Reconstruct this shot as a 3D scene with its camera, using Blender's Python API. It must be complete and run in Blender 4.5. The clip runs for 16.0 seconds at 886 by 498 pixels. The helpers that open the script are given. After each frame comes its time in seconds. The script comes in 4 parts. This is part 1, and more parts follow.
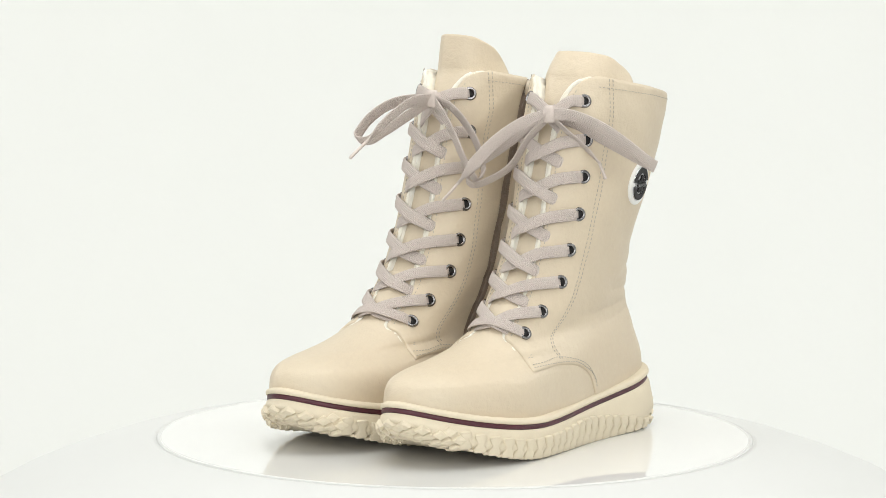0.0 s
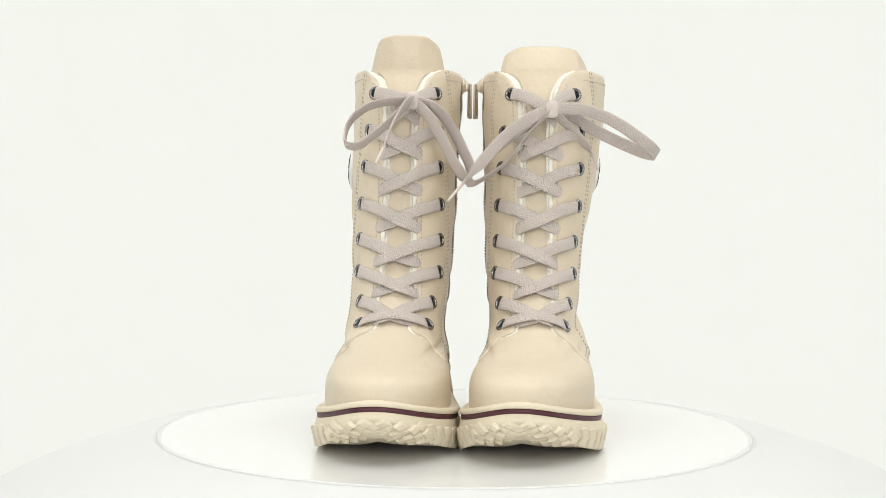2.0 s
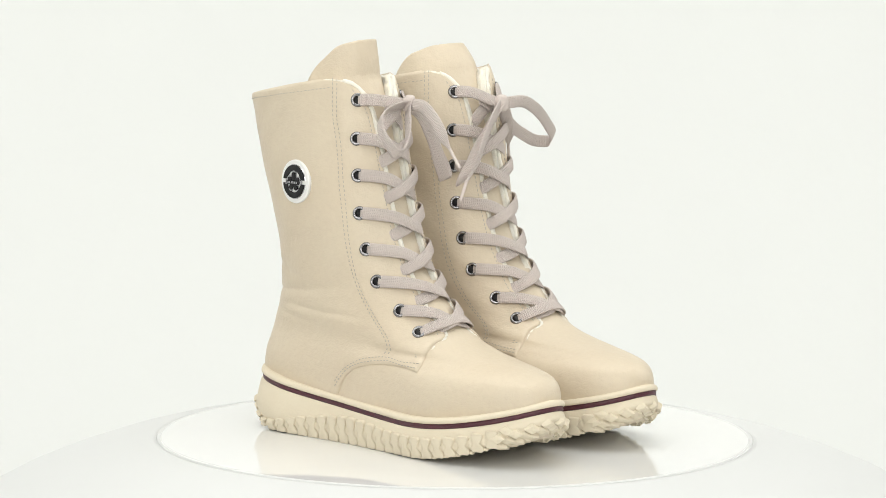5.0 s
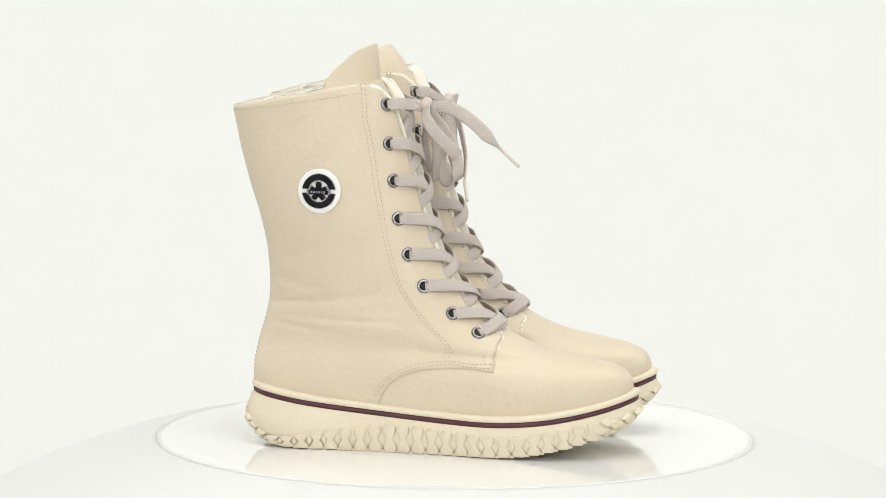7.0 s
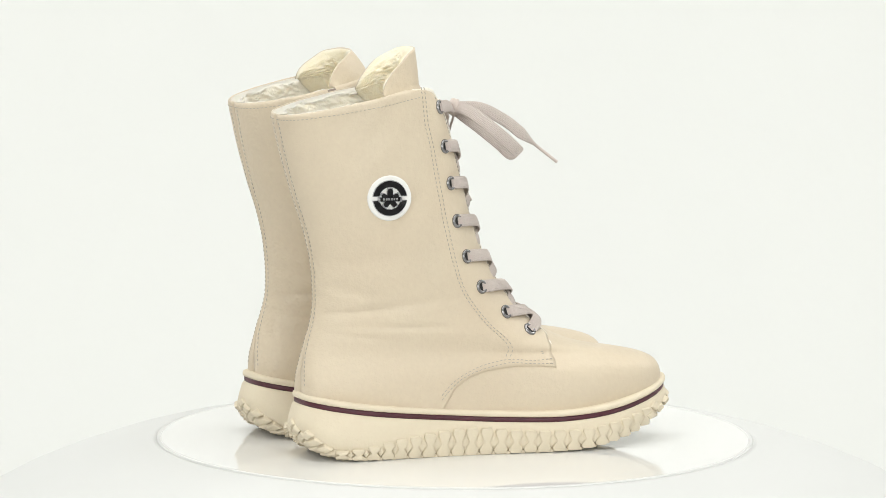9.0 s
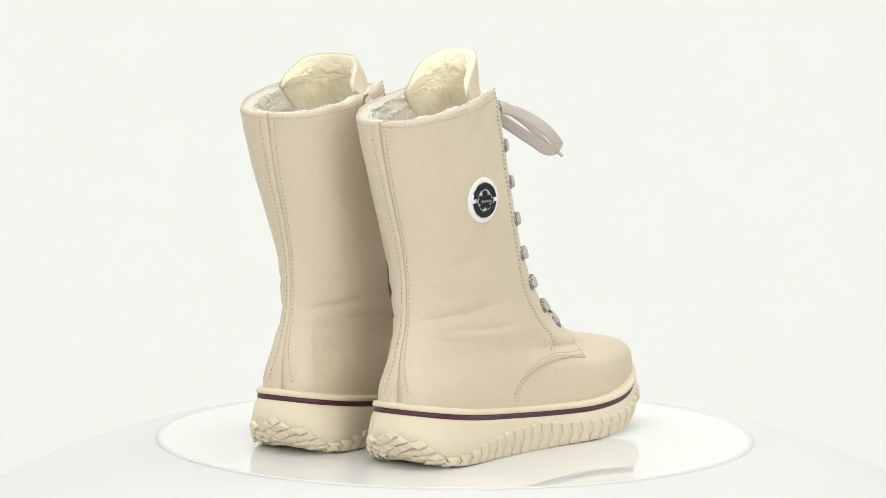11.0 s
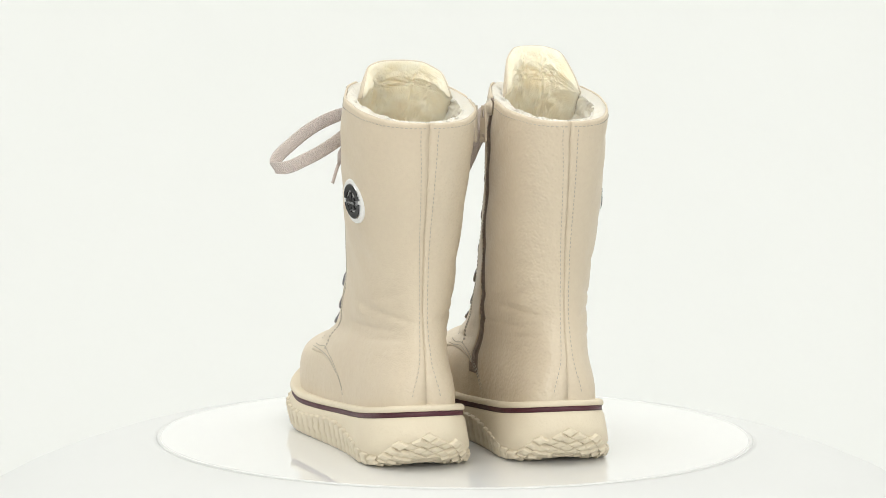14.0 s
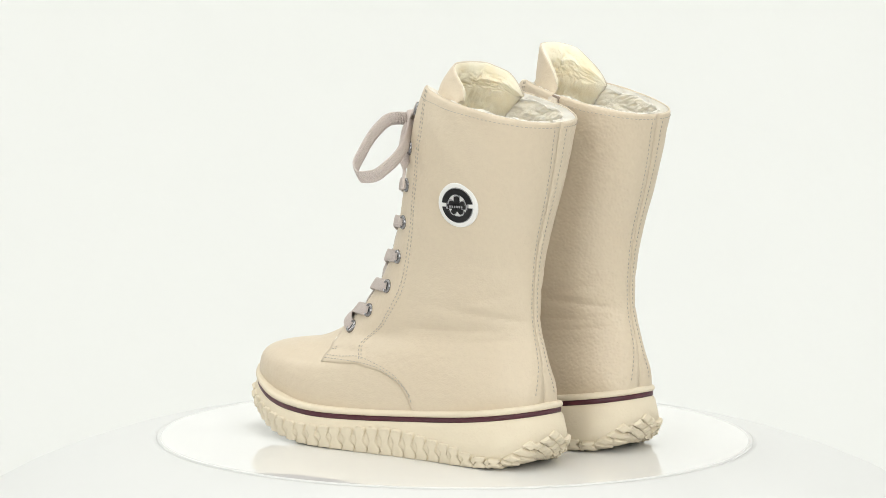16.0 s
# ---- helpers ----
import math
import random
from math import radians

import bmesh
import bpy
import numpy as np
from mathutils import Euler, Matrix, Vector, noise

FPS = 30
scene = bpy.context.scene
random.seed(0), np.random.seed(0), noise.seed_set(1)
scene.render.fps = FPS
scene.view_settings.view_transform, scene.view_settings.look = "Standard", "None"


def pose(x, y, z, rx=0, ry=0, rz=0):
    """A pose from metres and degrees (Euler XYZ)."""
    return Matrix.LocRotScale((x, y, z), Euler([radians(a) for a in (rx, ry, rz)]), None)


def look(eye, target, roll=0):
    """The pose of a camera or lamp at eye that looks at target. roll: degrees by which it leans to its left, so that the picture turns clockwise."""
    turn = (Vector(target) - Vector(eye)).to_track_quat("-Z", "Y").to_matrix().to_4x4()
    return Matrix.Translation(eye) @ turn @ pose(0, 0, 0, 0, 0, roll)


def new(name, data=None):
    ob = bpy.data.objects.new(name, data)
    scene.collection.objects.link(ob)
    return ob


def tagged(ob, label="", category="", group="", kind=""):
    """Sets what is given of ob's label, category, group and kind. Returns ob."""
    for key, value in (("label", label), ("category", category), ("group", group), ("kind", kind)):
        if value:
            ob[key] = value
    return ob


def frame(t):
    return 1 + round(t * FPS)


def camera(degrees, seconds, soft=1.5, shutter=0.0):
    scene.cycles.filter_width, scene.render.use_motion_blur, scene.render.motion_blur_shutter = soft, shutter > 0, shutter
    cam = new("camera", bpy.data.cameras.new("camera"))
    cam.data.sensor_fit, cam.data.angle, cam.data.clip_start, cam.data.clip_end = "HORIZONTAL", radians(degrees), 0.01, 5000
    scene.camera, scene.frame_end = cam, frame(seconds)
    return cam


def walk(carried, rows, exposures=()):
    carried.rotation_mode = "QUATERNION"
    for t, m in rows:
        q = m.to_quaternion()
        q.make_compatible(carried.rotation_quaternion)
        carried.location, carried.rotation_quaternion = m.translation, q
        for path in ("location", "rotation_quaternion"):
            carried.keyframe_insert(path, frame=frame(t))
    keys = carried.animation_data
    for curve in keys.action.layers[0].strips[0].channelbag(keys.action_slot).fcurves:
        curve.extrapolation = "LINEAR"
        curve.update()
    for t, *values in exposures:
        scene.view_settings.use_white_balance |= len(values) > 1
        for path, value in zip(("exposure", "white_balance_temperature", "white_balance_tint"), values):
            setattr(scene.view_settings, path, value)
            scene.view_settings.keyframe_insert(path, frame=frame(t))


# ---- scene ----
# camera: a long lens on a tripod, standing still
EYE = Vector((0.0, -2.934, 0.489))
YAW, PITCH, ROLL = radians(0.141), radians(-6.99), 0.383
AHEAD = Vector((-math.sin(YAW) * math.cos(PITCH), math.cos(YAW) * math.cos(PITCH), math.sin(PITCH)))
cam = camera(12.0, 16.0, soft=0.75)
walk(cam, [(0.0, look(EYE, EYE + AHEAD, ROLL)), (16.0, look(EYE, EYE + AHEAD, ROLL))])

# turntable: degrees per second, heading at the start, height of its top, place of its axis
TURN_RATE, TURN_START, TOP, AXIS = 16.46, -121.9, -0.003, 0.0019

# ---- light: a white photo studio with soft boxes ----
world = bpy.data.worlds.new("studio_air")
scene.world = world
world.use_nodes = True
world.node_tree.nodes["Background"].inputs[0].default_value = (1.0, 1.0, 0.98, 1)
world.node_tree.nodes["Background"].inputs[1].default_value = 0.2


def soft_box(name, eye, target, w, h, watts, color=(0.995, 0.995, 0.975)):
    data = bpy.data.lights.new(name, "AREA")
    data.shape, data.size, data.size_y, data.energy, data.color = "RECTANGLE", w, h, watts, color
    ob = new(name, data)
    ob.matrix_world = look(eye, target)
    return ob


soft_box("softbox_left", (-1.35, -3.0, 1.15), (0, 0, 0.1), 1.3, 1.9, 34)
soft_box("softbox_right", (1.35, -3.0, 1.15), (0, 0, 0.1), 1.3, 1.9, 34)
soft_box("softbox_top", (0, -0.2, 2.2), (0, 0, 0), 2.4, 1.8, 31)
soft_box("backdrop_light_left", (-2.4, 1.2, 1.6), (0.3, 3.4, 0.2), 0.8, 1.6, 28)
soft_box("backdrop_light_right", (2.4, 1.2, 1.6), (-0.3, 3.4, 0.2), 0.8, 1.6, 28)


# ---- materials ----
def material(name, color, rough, metal=0.0, bump=(), spots=(), sheen=0.0, spec=0.5, coat=0.0, subsurface=0.0):
    """bump: rows of (kind, scale, depth in metres); spots: rows of (scale, other colour, share)."""
    m = bpy.data.materials.new(name)
    m.use_nodes = True
    nt = m.node_tree
    b = nt.nodes["Principled BSDF"]
    b.inputs["Roughness"].default_value, b.inputs["Metallic"].default_value = rough, metal
    b.inputs["Specular IOR Level"].default_value = spec
    b.inputs["Sheen Weight"].default_value = sheen
    b.inputs["Coat Weight"].default_value = coat
    b.inputs["Base Color"].default_value = (*color, 1)
    b.inputs["Subsurface Weight"].default_value, b.inputs["Subsurface Scale"].default_value = subsurface, 0.004
    b.inputs["Subsurface Radius"].default_value = (1.0, 0.95, 0.85)
    place = nt.nodes.new("ShaderNodeTexCoord").outputs["Object"]
    socket = None
    for scale, other, share in spots:
        tex = nt.nodes.new("ShaderNodeTexNoise")
        tex.inputs["Scale"].default_value, tex.inputs["Detail"].default_value = scale, 4
        nt.links.new(place, tex.inputs["Vector"])
        ramp = nt.nodes.new("ShaderNodeMapRange")
        ramp.inputs[1].default_value, ramp.inputs[2].default_value = 0.35, 0.7
        ramp.inputs[3].default_value, ramp.inputs[4].default_value = 0.0, share
        nt.links.new(tex.outputs["Fac"], ramp.inputs[0])
        mix = nt.nodes.new("ShaderNodeMix")
        mix.data_type = "RGBA"
        nt.links.new(ramp.outputs[0], mix.inputs[0])
        if socket:
            nt.links.new(socket, mix.inputs[6])
        else:
            mix.inputs[6].default_value = (*color, 1)
        mix.inputs[7].default_value = (*other, 1)
        socket = mix.outputs[2]
    if socket:
        nt.links.new(socket, b.inputs["Base Color"])
    last = None
    for kind, scale, depth in bump:
        if kind in ("cells", "weave"):
            tex = nt.nodes.new("ShaderNodeTexVoronoi")
            tex.feature = "SMOOTH_F1" if kind == "cells" else "F1"
            tex.inputs["Randomness"].default_value = 1.0 if kind == "cells" else 0.12
            out = tex.outputs["Distance"]
        else:
            tex = nt.nodes.new("ShaderNodeTexNoise")
            tex.inputs["Detail"].default_value = 3
            out = tex.outputs["Fac"]
        tex.inputs["Scale"].default_value = scale
        nt.links.new(place, tex.inputs["Vector"])
        node = nt.nodes.new("ShaderNodeBump")
        node.inputs["Distance"].default_value = depth
        nt.links.new(out, node.inputs["Height"])
        if last:
            nt.links.new(last, node.inputs["Normal"])
        last = node.outputs[0]
    if last:
        nt.links.new(last, b.inputs["Normal"])
    return m


LEATHER = material("cream_leather", (0.655, 0.556, 0.418), 0.42, spec=0.4,
                   bump=(("cells", 1000, 0.00016), ("noise", 240, 0.0003), ("noise", 60, 0.0006), ("noise", 20, 0.0014)),
                   spots=((14, (0.66, 0.578, 0.442), 0.6), (300, (0.585, 0.49, 0.375), 0.25)))
GRAINED = material("grained_cream_leather", (0.655, 0.556, 0.418), 0.38, spec=0.45,
                   bump=(("cells", 480, 0.0004), ("noise", 160, 0.0005), ("noise", 60, 0.0009), ("noise", 20, 0.0024)),
                   spots=((14, (0.66, 0.578, 0.442), 0.6), (300, (0.585, 0.49, 0.375), 0.25)))
RUBBER = material("cream_rubber", (0.72, 0.64, 0.49), 0.55, spec=0.35,
                  bump=(("noise", 500, 0.0003),), spots=((60, (0.68, 0.59, 0.45), 0.5),))
TREAD = material("cream_tread_rubber", (0.72, 0.64, 0.49), 0.55, spec=0.35, bump=(("noise", 5, 0.0002),),
                 spots=((1.5, (0.68, 0.60, 0.46), 0.5),))
STRIPE = material("burgundy_rubber", (0.068, 0.014, 0.023), 0.45, bump=(("noise", 700, 0.0002),),
                  spots=((90, (0.10, 0.022, 0.038), 0.6),))
FLEECE = material("cream_fleece", (0.95, 0.885, 0.71), 0.95, sheen=0.0, spec=0.1,
                  bump=(("noise", 1100, 0.0006),), subsurface=0.5, spots=((75, (0.86, 0.74, 0.50), 0.8), (250, (0.88, 0.80, 0.62), 0.4)))
TRIM = material("white_fleece", (0.86, 0.82, 0.71), 0.95, sheen=0.2, spec=0.1,
                bump=(("noise", 900, 0.0006), ("noise", 220, 0.0010)), subsurface=0.5, spots=((120, (0.82, 0.76, 0.63), 0.5),))
LACE = material("greige_lace", (0.63, 0.55, 0.505), 0.85, spec=0.2, sheen=0.15,
                spots=((900, (0.53, 0.465, 0.42), 0.5), (40, (0.67, 0.595, 0.545), 0.4)))


def braid(m, pitch=0.00135, columns=4, width=0.0088, depth=0.00022):
    """Chevrons of a flat braid, in metres along and across the lace."""
    nt = m.node_tree

    def calc(kind, a, b=0.0):
        node = nt.nodes.new("ShaderNodeMath")
        node.operation = kind
        for k, v in enumerate((a, b)):
            if isinstance(v, float):
                node.inputs[k].default_value = v
            else:
                nt.links.new(v, node.inputs[k])
        return node.outputs[0]
    split = nt.nodes.new("ShaderNodeSeparateXYZ")
    nt.links.new(nt.nodes.new("ShaderNodeTexCoord").outputs["UV"], split.inputs[0])
    across = calc("PINGPONG", calc("MULTIPLY", split.outputs[1], columns / width), 0.5)
    wave = calc("SINE", calc("ADD", calc("MULTIPLY", split.outputs[0], 2 * math.pi / pitch), calc("MULTIPLY", across, 2 * math.pi)))
    groove = calc("MULTIPLY", calc("COSINE", calc("MULTIPLY", across, 4 * math.pi)), -0.35)
    height = calc("ADD", wave, groove)
    bump = nt.nodes.new("ShaderNodeBump")
    bump.inputs["Distance"].default_value = depth
    nt.links.new(height, bump.inputs["Height"])
    nt.links.new(bump.outputs[0], nt.nodes["Principled BSDF"].inputs["Normal"])
    return m


braid(LACE)
THREAD = material("grey_thread", (0.47, 0.43, 0.365), 0.8, spec=0.2, spots=((400, (0.41, 0.375, 0.32), 0.5),))
METAL = material("gunmetal", (0.27, 0.265, 0.27), 0.12, metal=1.0, bump=(("noise", 900, 0.0001),))
# near-black colour for the shade inside the eyelets, which are not cut open
EYELET_SHADE = material("eyelet_shade", (0.012, 0.011, 0.011), 0.6)
ZIPTAPE = material("taupe_zip_tape", (0.33, 0.265, 0.22), 0.8, spec=0.2, bump=(("cells", 1800, 0.0004),),
                   spots=((300, (0.20, 0.16, 0.13), 0.5),))
ZIPMETAL = material("cream_enamel_metal", (0.62, 0.54, 0.43), 0.3, metal=0.15, coat=0.4, bump=(("noise", 500, 0.0001),))
BADGEWHITE = material("white_badge_leather", (0.82, 0.82, 0.79), 0.5, bump=(("noise", 900, 0.0003),))
BADGEBLACK = material("black_enamel", (0.006, 0.006, 0.007), 0.12, spec=0.35, spots=((200, (0.014, 0.014, 0.015), 0.5),))
CHROME = material("dark_chrome", (0.45, 0.45, 0.46), 0.12, metal=1.0, bump=(("noise", 700, 0.0001),))
COVER = material("white_cover", (0.675, 0.683, 0.672), 0.6, spec=0.2, bump=(("noise", 9, 0.001),), spots=((4, (0.66, 0.668, 0.657), 0.5),))
DISC = material("white_acrylic", (0.80, 0.805, 0.795), 0.035, spec=1.0, bump=(("noise", 9, 0.00008),),
                spots=((6, (0.79, 0.795, 0.785), 0.5),))
PAPER = material("white_paper", (0.79, 0.80, 0.78), 0.8, spec=0.2, bump=(("noise", 9, 0.002),),
                 spots=((3, (0.79, 0.80, 0.78), 0.5),))
WALLPAINT = material("white_wall_paint", (0.80, 0.80, 0.785), 0.8, spec=0.2, bump=(("noise", 120, 0.0006),),
                     spots=((2, (0.77, 0.77, 0.755), 0.5),))


# ---- mesh helpers ----
def part(name, bm, mat, parent, label="", smooth=True):
    mesh = bpy.data.meshes.new(name)
    if isinstance(bm, tuple):
        mesh.from_pydata(*bm[:3])
        mesh.update()
        if len(bm) > 3:
            loops = np.zeros(len(mesh.loops), int)
            mesh.loops.foreach_get("vertex_index", loops)
            mesh.uv_layers.new(name="along").data.foreach_set("uv", np.asarray(bm[3], float)[loops].ravel())
    else:
        bmesh.ops.recalc_face_normals(bm, faces=bm.faces)
        bm.to_mesh(mesh)
        bm.free()
    if smooth:
        mesh.polygons.foreach_set("use_smooth", [True] * len(mesh.polygons))
    if mat:
        mesh.materials.append(mat)
    ob = new(name, mesh)
    ob.parent = parent
    return tagged(ob, label)


def curve1(keys):
    """A smooth function through (x, y) pairs, flat in its slopes beyond the ends; y may be a tuple."""
    xs = np.array([k[0] for k in keys], float)
    ys = np.array([k[1] for k in keys], float)
    ys = ys.reshape(len(xs), -1)
    d = np.diff(ys, axis=0) / np.diff(xs)[:, None]
    m = np.zeros_like(ys)
    m[0], m[-1] = d[0], d[-1]
    for i in range(1, len(xs) - 1):
        h0, h1 = xs[i] - xs[i - 1], xs[i + 1] - xs[i]
        m[i] = (d[i - 1] * h1 + d[i] * h0) / (h0 + h1)
        flat = d[i - 1] * d[i] <= 0
        m[i][flat] *= 0.5
    one = ys.shape[1] == 1

    def f(x):
        x = np.clip(np.asarray(x, float), xs[0], xs[-1])
        i = np.clip(np.searchsorted(xs, x, side="right") - 1, 0, len(xs) - 2)
        h = xs[i + 1] - xs[i]
        t = ((x - xs[i]) / h)[..., None]
        h = h[..., None]
        v = ((2 * t**3 - 3 * t**2 + 1) * ys[i] + (t**3 - 2 * t**2 + t) * h * m[i]
             + (-2 * t**3 + 3 * t**2) * ys[i + 1] + (t**3 - t**2) * h * m[i + 1])
        return v[..., 0] if one else v
    return f


def grid_faces(n, m, base=0, wrap=False, flip=False):
    out = []
    for i in range(n - 1):
        for j in range(m if wrap else m - 1):
            a, b = base + i * m + j, base + i * m + (j + 1) % m
            q = (a, b, b + m, a + m)
            out.append(q[::-1] if flip else q)
    return out


def shell(outer, inner):
    """A closed thick sheet from two grids of points (rows x columns x 3)."""
    n, m = outer.shape[:2]
    verts = np.concatenate([outer.reshape(-1, 3), inner.reshape(-1, 3)]).tolist()
    k = n * m
    faces = grid_faces(n, m) + grid_faces(n, m, k, flip=True)
    rim = ([(0, j) for j in range(m)] + [(i, m - 1) for i in range(1, n)]
           + [(n - 1, j) for j in range(m - 2, -1, -1)] + [(i, 0) for i in range(n - 2, 0, -1)])
    for (i, j), (i2, j2) in zip(rim, rim[1:] + rim[:1]):
        a, b = i * m + j, i2 * m + j2
        faces.append((b, a, a + k, b + k))
    return verts, [], faces


def normals(p):
    a = np.gradient(p, axis=1)
    b = np.gradient(p, axis=0)
    n = np.cross(a, b)
    return n / np.maximum(np.linalg.norm(n, axis=-1, keepdims=True), 1e-9)


def smooth_path(points, count):
    p = np.array(points, float)
    s = np.concatenate([[0], np.cumsum(np.linalg.norm(np.diff(p, axis=0), axis=1))])
    f = curve1([(a, tuple(b)) for a, b in zip(s, p)])
    return f(np.linspace(0, s[-1], count))


def ribbon(points, sides, width, thick, count=24, taper=False):
    """A flat braid along points; sides: the direction of its width, one for all or one a point."""
    p = smooth_path(points, count)
    sides = np.array(sides, float)
    if sides.ndim == 1:
        sides = np.repeat(sides[None], len(points), 0)
    w = smooth_path_like(points, sides, count)
    t = np.gradient(p, axis=0)
    t /= np.linalg.norm(t, axis=1, keepdims=True)
    w = w - t * (w * t).sum(1, keepdims=True)
    w /= np.maximum(np.linalg.norm(w, axis=1, keepdims=True), 1e-9)
    n = np.cross(t, w)
    ring = []
    for a in np.linspace(0, 2 * np.pi, 10, endpoint=False):
        ca, sa = np.cos(a), np.sin(a)
        ring.append((np.sign(ca) * abs(ca) ** 0.6 * width / 2, np.sign(sa) * abs(sa) ** 0.8 * thick / 2))
    slim = np.clip((count - 1 - np.arange(count)) / (count * 0.22), 0.25, 1)[:, None] if taper else 1.0
    g = np.stack([p + w * a * slim + n * b for a, b in ring], 1)
    k = len(ring)
    faces = grid_faces(count, k, wrap=True) + [tuple(range(k))[::-1], tuple((count - 1) * k + i for i in range(k))]
    s = np.concatenate([[0], np.cumsum(np.linalg.norm(np.diff(p, axis=0), axis=1))])
    uv = np.array([(d, a) for d in s for a, _ in ring])
    return g.reshape(-1, 3).tolist(), [], faces, uv


def smooth_path_like(points, values, count):
    p = np.array(points, float)
    s = np.concatenate([[0], np.cumsum(np.linalg.norm(np.diff(p, axis=0), axis=1))])
    f = curve1([(a, tuple(b)) for a, b in zip(s, values)])
    return f(np.linspace(0, s[-1], count))


def tube(points, radius, count=12, k=8):
    p = smooth_path(points, count)
    t = np.gradient(p, axis=0)
    t /= np.linalg.norm(t, axis=1, keepdims=True)
    up = np.array([0.31, 0.2, 0.93])
    w = np.cross(t, up)
    w /= np.linalg.norm(w, axis=1, keepdims=True)
    n = np.cross(t, w)
    g = np.stack([p + radius * (w * np.cos(a) + n * np.sin(a)) for a in np.linspace(0, 2 * np.pi, k, endpoint=False)], 1)
    faces = grid_faces(count, k, wrap=True) + [tuple(range(k))[::-1], tuple((count - 1) * k + i for i in range(k))]
    return g.reshape(-1, 3).tolist(), [], faces


def revolve(profile, steps=96):
    """A solid turned round z from (radius, height) pairs, closed at both ends on the axis."""
    verts, faces = [], []
    n = len(profile)
    for k in range(steps):
        a = 2 * math.pi * k / steps
        verts += [(r * math.cos(a), r * math.sin(a), z) for r, z in profile]
    for k in range(steps):
        for i in range(n - 1):
            a, b = k * n + i, ((k + 1) % steps) * n + i
            faces.append((a, b, b + 1, a + 1))
    bm = bmesh.new()
    me = bpy.data.meshes.new("turned")
    me.from_pydata(verts, [], faces)
    bm.from_mesh(me)
    bmesh.ops.remove_doubles(bm, verts=bm.verts, dist=1e-6)
    return bm


# ---- the studio ----
def box_bm(lo, hi):
    bm = bmesh.new()
    bmesh.ops.create_cube(bm, size=1)
    lo, hi = Vector(lo), Vector(hi)
    for v in bm.verts:
        v.co = Vector(((lo[i] + hi[i]) / 2 + v.co[i] * (hi[i] - lo[i]) for i in range(3)))
    return bm


FLOOR = -0.85
tagged(part("floor", box_bm((-3.2, -4.2, FLOOR - 0.1), (3.2, 4.0, FLOOR)), WALLPAINT, None, smooth=False),
       "white painted studio floor", "floor", kind="structure")
tagged(part("wall_north", box_bm((-3.2, 4.0, FLOOR - 0.1), (3.2, 4.12, 2.5)), WALLPAINT, None, smooth=False),
       "white painted studio wall behind the paper", "wall", kind="structure")
tagged(part("wall_south", box_bm((-3.2, -4.32, FLOOR - 0.1), (3.2, -4.2, 2.5)), WALLPAINT, None, smooth=False),
       "white painted studio wall", "wall", kind="structure")
tagged(part("wall_west", box_bm((-3.32, -4.32, FLOOR - 0.1), (-3.2, 4.12, 2.5)), WALLPAINT, None, smooth=False),
       "white painted studio wall", "wall", kind="structure")
tagged(part("wall_east", box_bm((3.2, -4.32, FLOOR - 0.1), (3.32, 4.12, 2.5)), WALLPAINT, None, smooth=False),
       "white painted studio wall", "wall", kind="structure")
tagged(part("ceiling", box_bm((-3.32, -4.32, 2.5), (3.32, 4.12, 2.6)), WALLPAINT, None, smooth=False),
       "white painted studio ceiling", "ceiling", kind="structure")

# the paper sweep: runs from under the table back and up in one curve
sweep = []
for y, z in [(0.6, FLOOR + 0.004)] + [(2.3 + 1.2 * math.sin(a), FLOOR + 1.204 - 1.2 * math.cos(a))
                                      for a in np.linspace(0, math.pi / 2, 24)] + [(3.5, 2.3)]:
    sweep.append([(x, y, z) for x in np.linspace(-2.6, 2.6, 9)])
sweep = np.array(sweep)
back = sweep - normals(sweep) * 0.003
tagged(part("backdrop", shell(sweep, back), PAPER, None), "seamless white paper sweep behind the table", "backdrop",
       kind="structure")


def make_turntable():
    """A domed white stand on the floor and the glossy disc that turns on it."""
    stand = new("turntable_stand")
    stand.matrix_world = pose(AXIS, 0, FLOOR)
    tagged(stand, "matt white domed stand under the turning disc", "stand")
    z0 = TOP - FLOOR
    cover = [(0, z0 - 0.006), (0.19, z0 - 0.006), (0.2085, z0 - 0.0055), (0.2100, z0 - 0.0007), (0.2135, z0 - 0.0011), (0.232, z0 - 0.0040), (0.256, z0 - 0.0105),
             (0.285, z0 - 0.0205), (0.315, z0 - 0.033), (0.36, z0 - 0.057), (0.42, z0 - 0.10), (0.46, z0 - 0.16),
             (0.465, z0 - 0.163), (0.455, z0 - 0.167), (0, z0 - 0.167)]
    part("cover", revolve(cover), COVER, stand, "white domed cover")
    part("pillar", revolve([(0, 0.04), (0.16, 0.04), (0.16, z0 - 0.167), (0, z0 - 0.167)], 48), WALLPAINT, stand)
    part("foot", revolve([(0, 0), (0.34, 0), (0.34, 0.03), (0.33, 0.04), (0, 0.04)], 48), WALLPAINT, stand)
    disc = new("turntable_disc")
    part("plate", revolve([(0, -0.005), (0.2070, -0.005), (0.2070, 0), (0.15, 0), (0, 0)], 128), DISC, disc, smooth=False)
    part("rim", revolve([(0.2070, -0.0049), (0.2098, -0.0049), (0.2098, -0.0006), (0.2090, 0), (0.2070, 0), (0.2070, -0.0049)], 128), COVER, disc, "plain white rim", smooth=False)
    disc.matrix_world = pose(AXIS, 0, TOP)
    return tagged(disc, "round glossy white acrylic disc under the boots", "turntable")


disc = make_turntable()


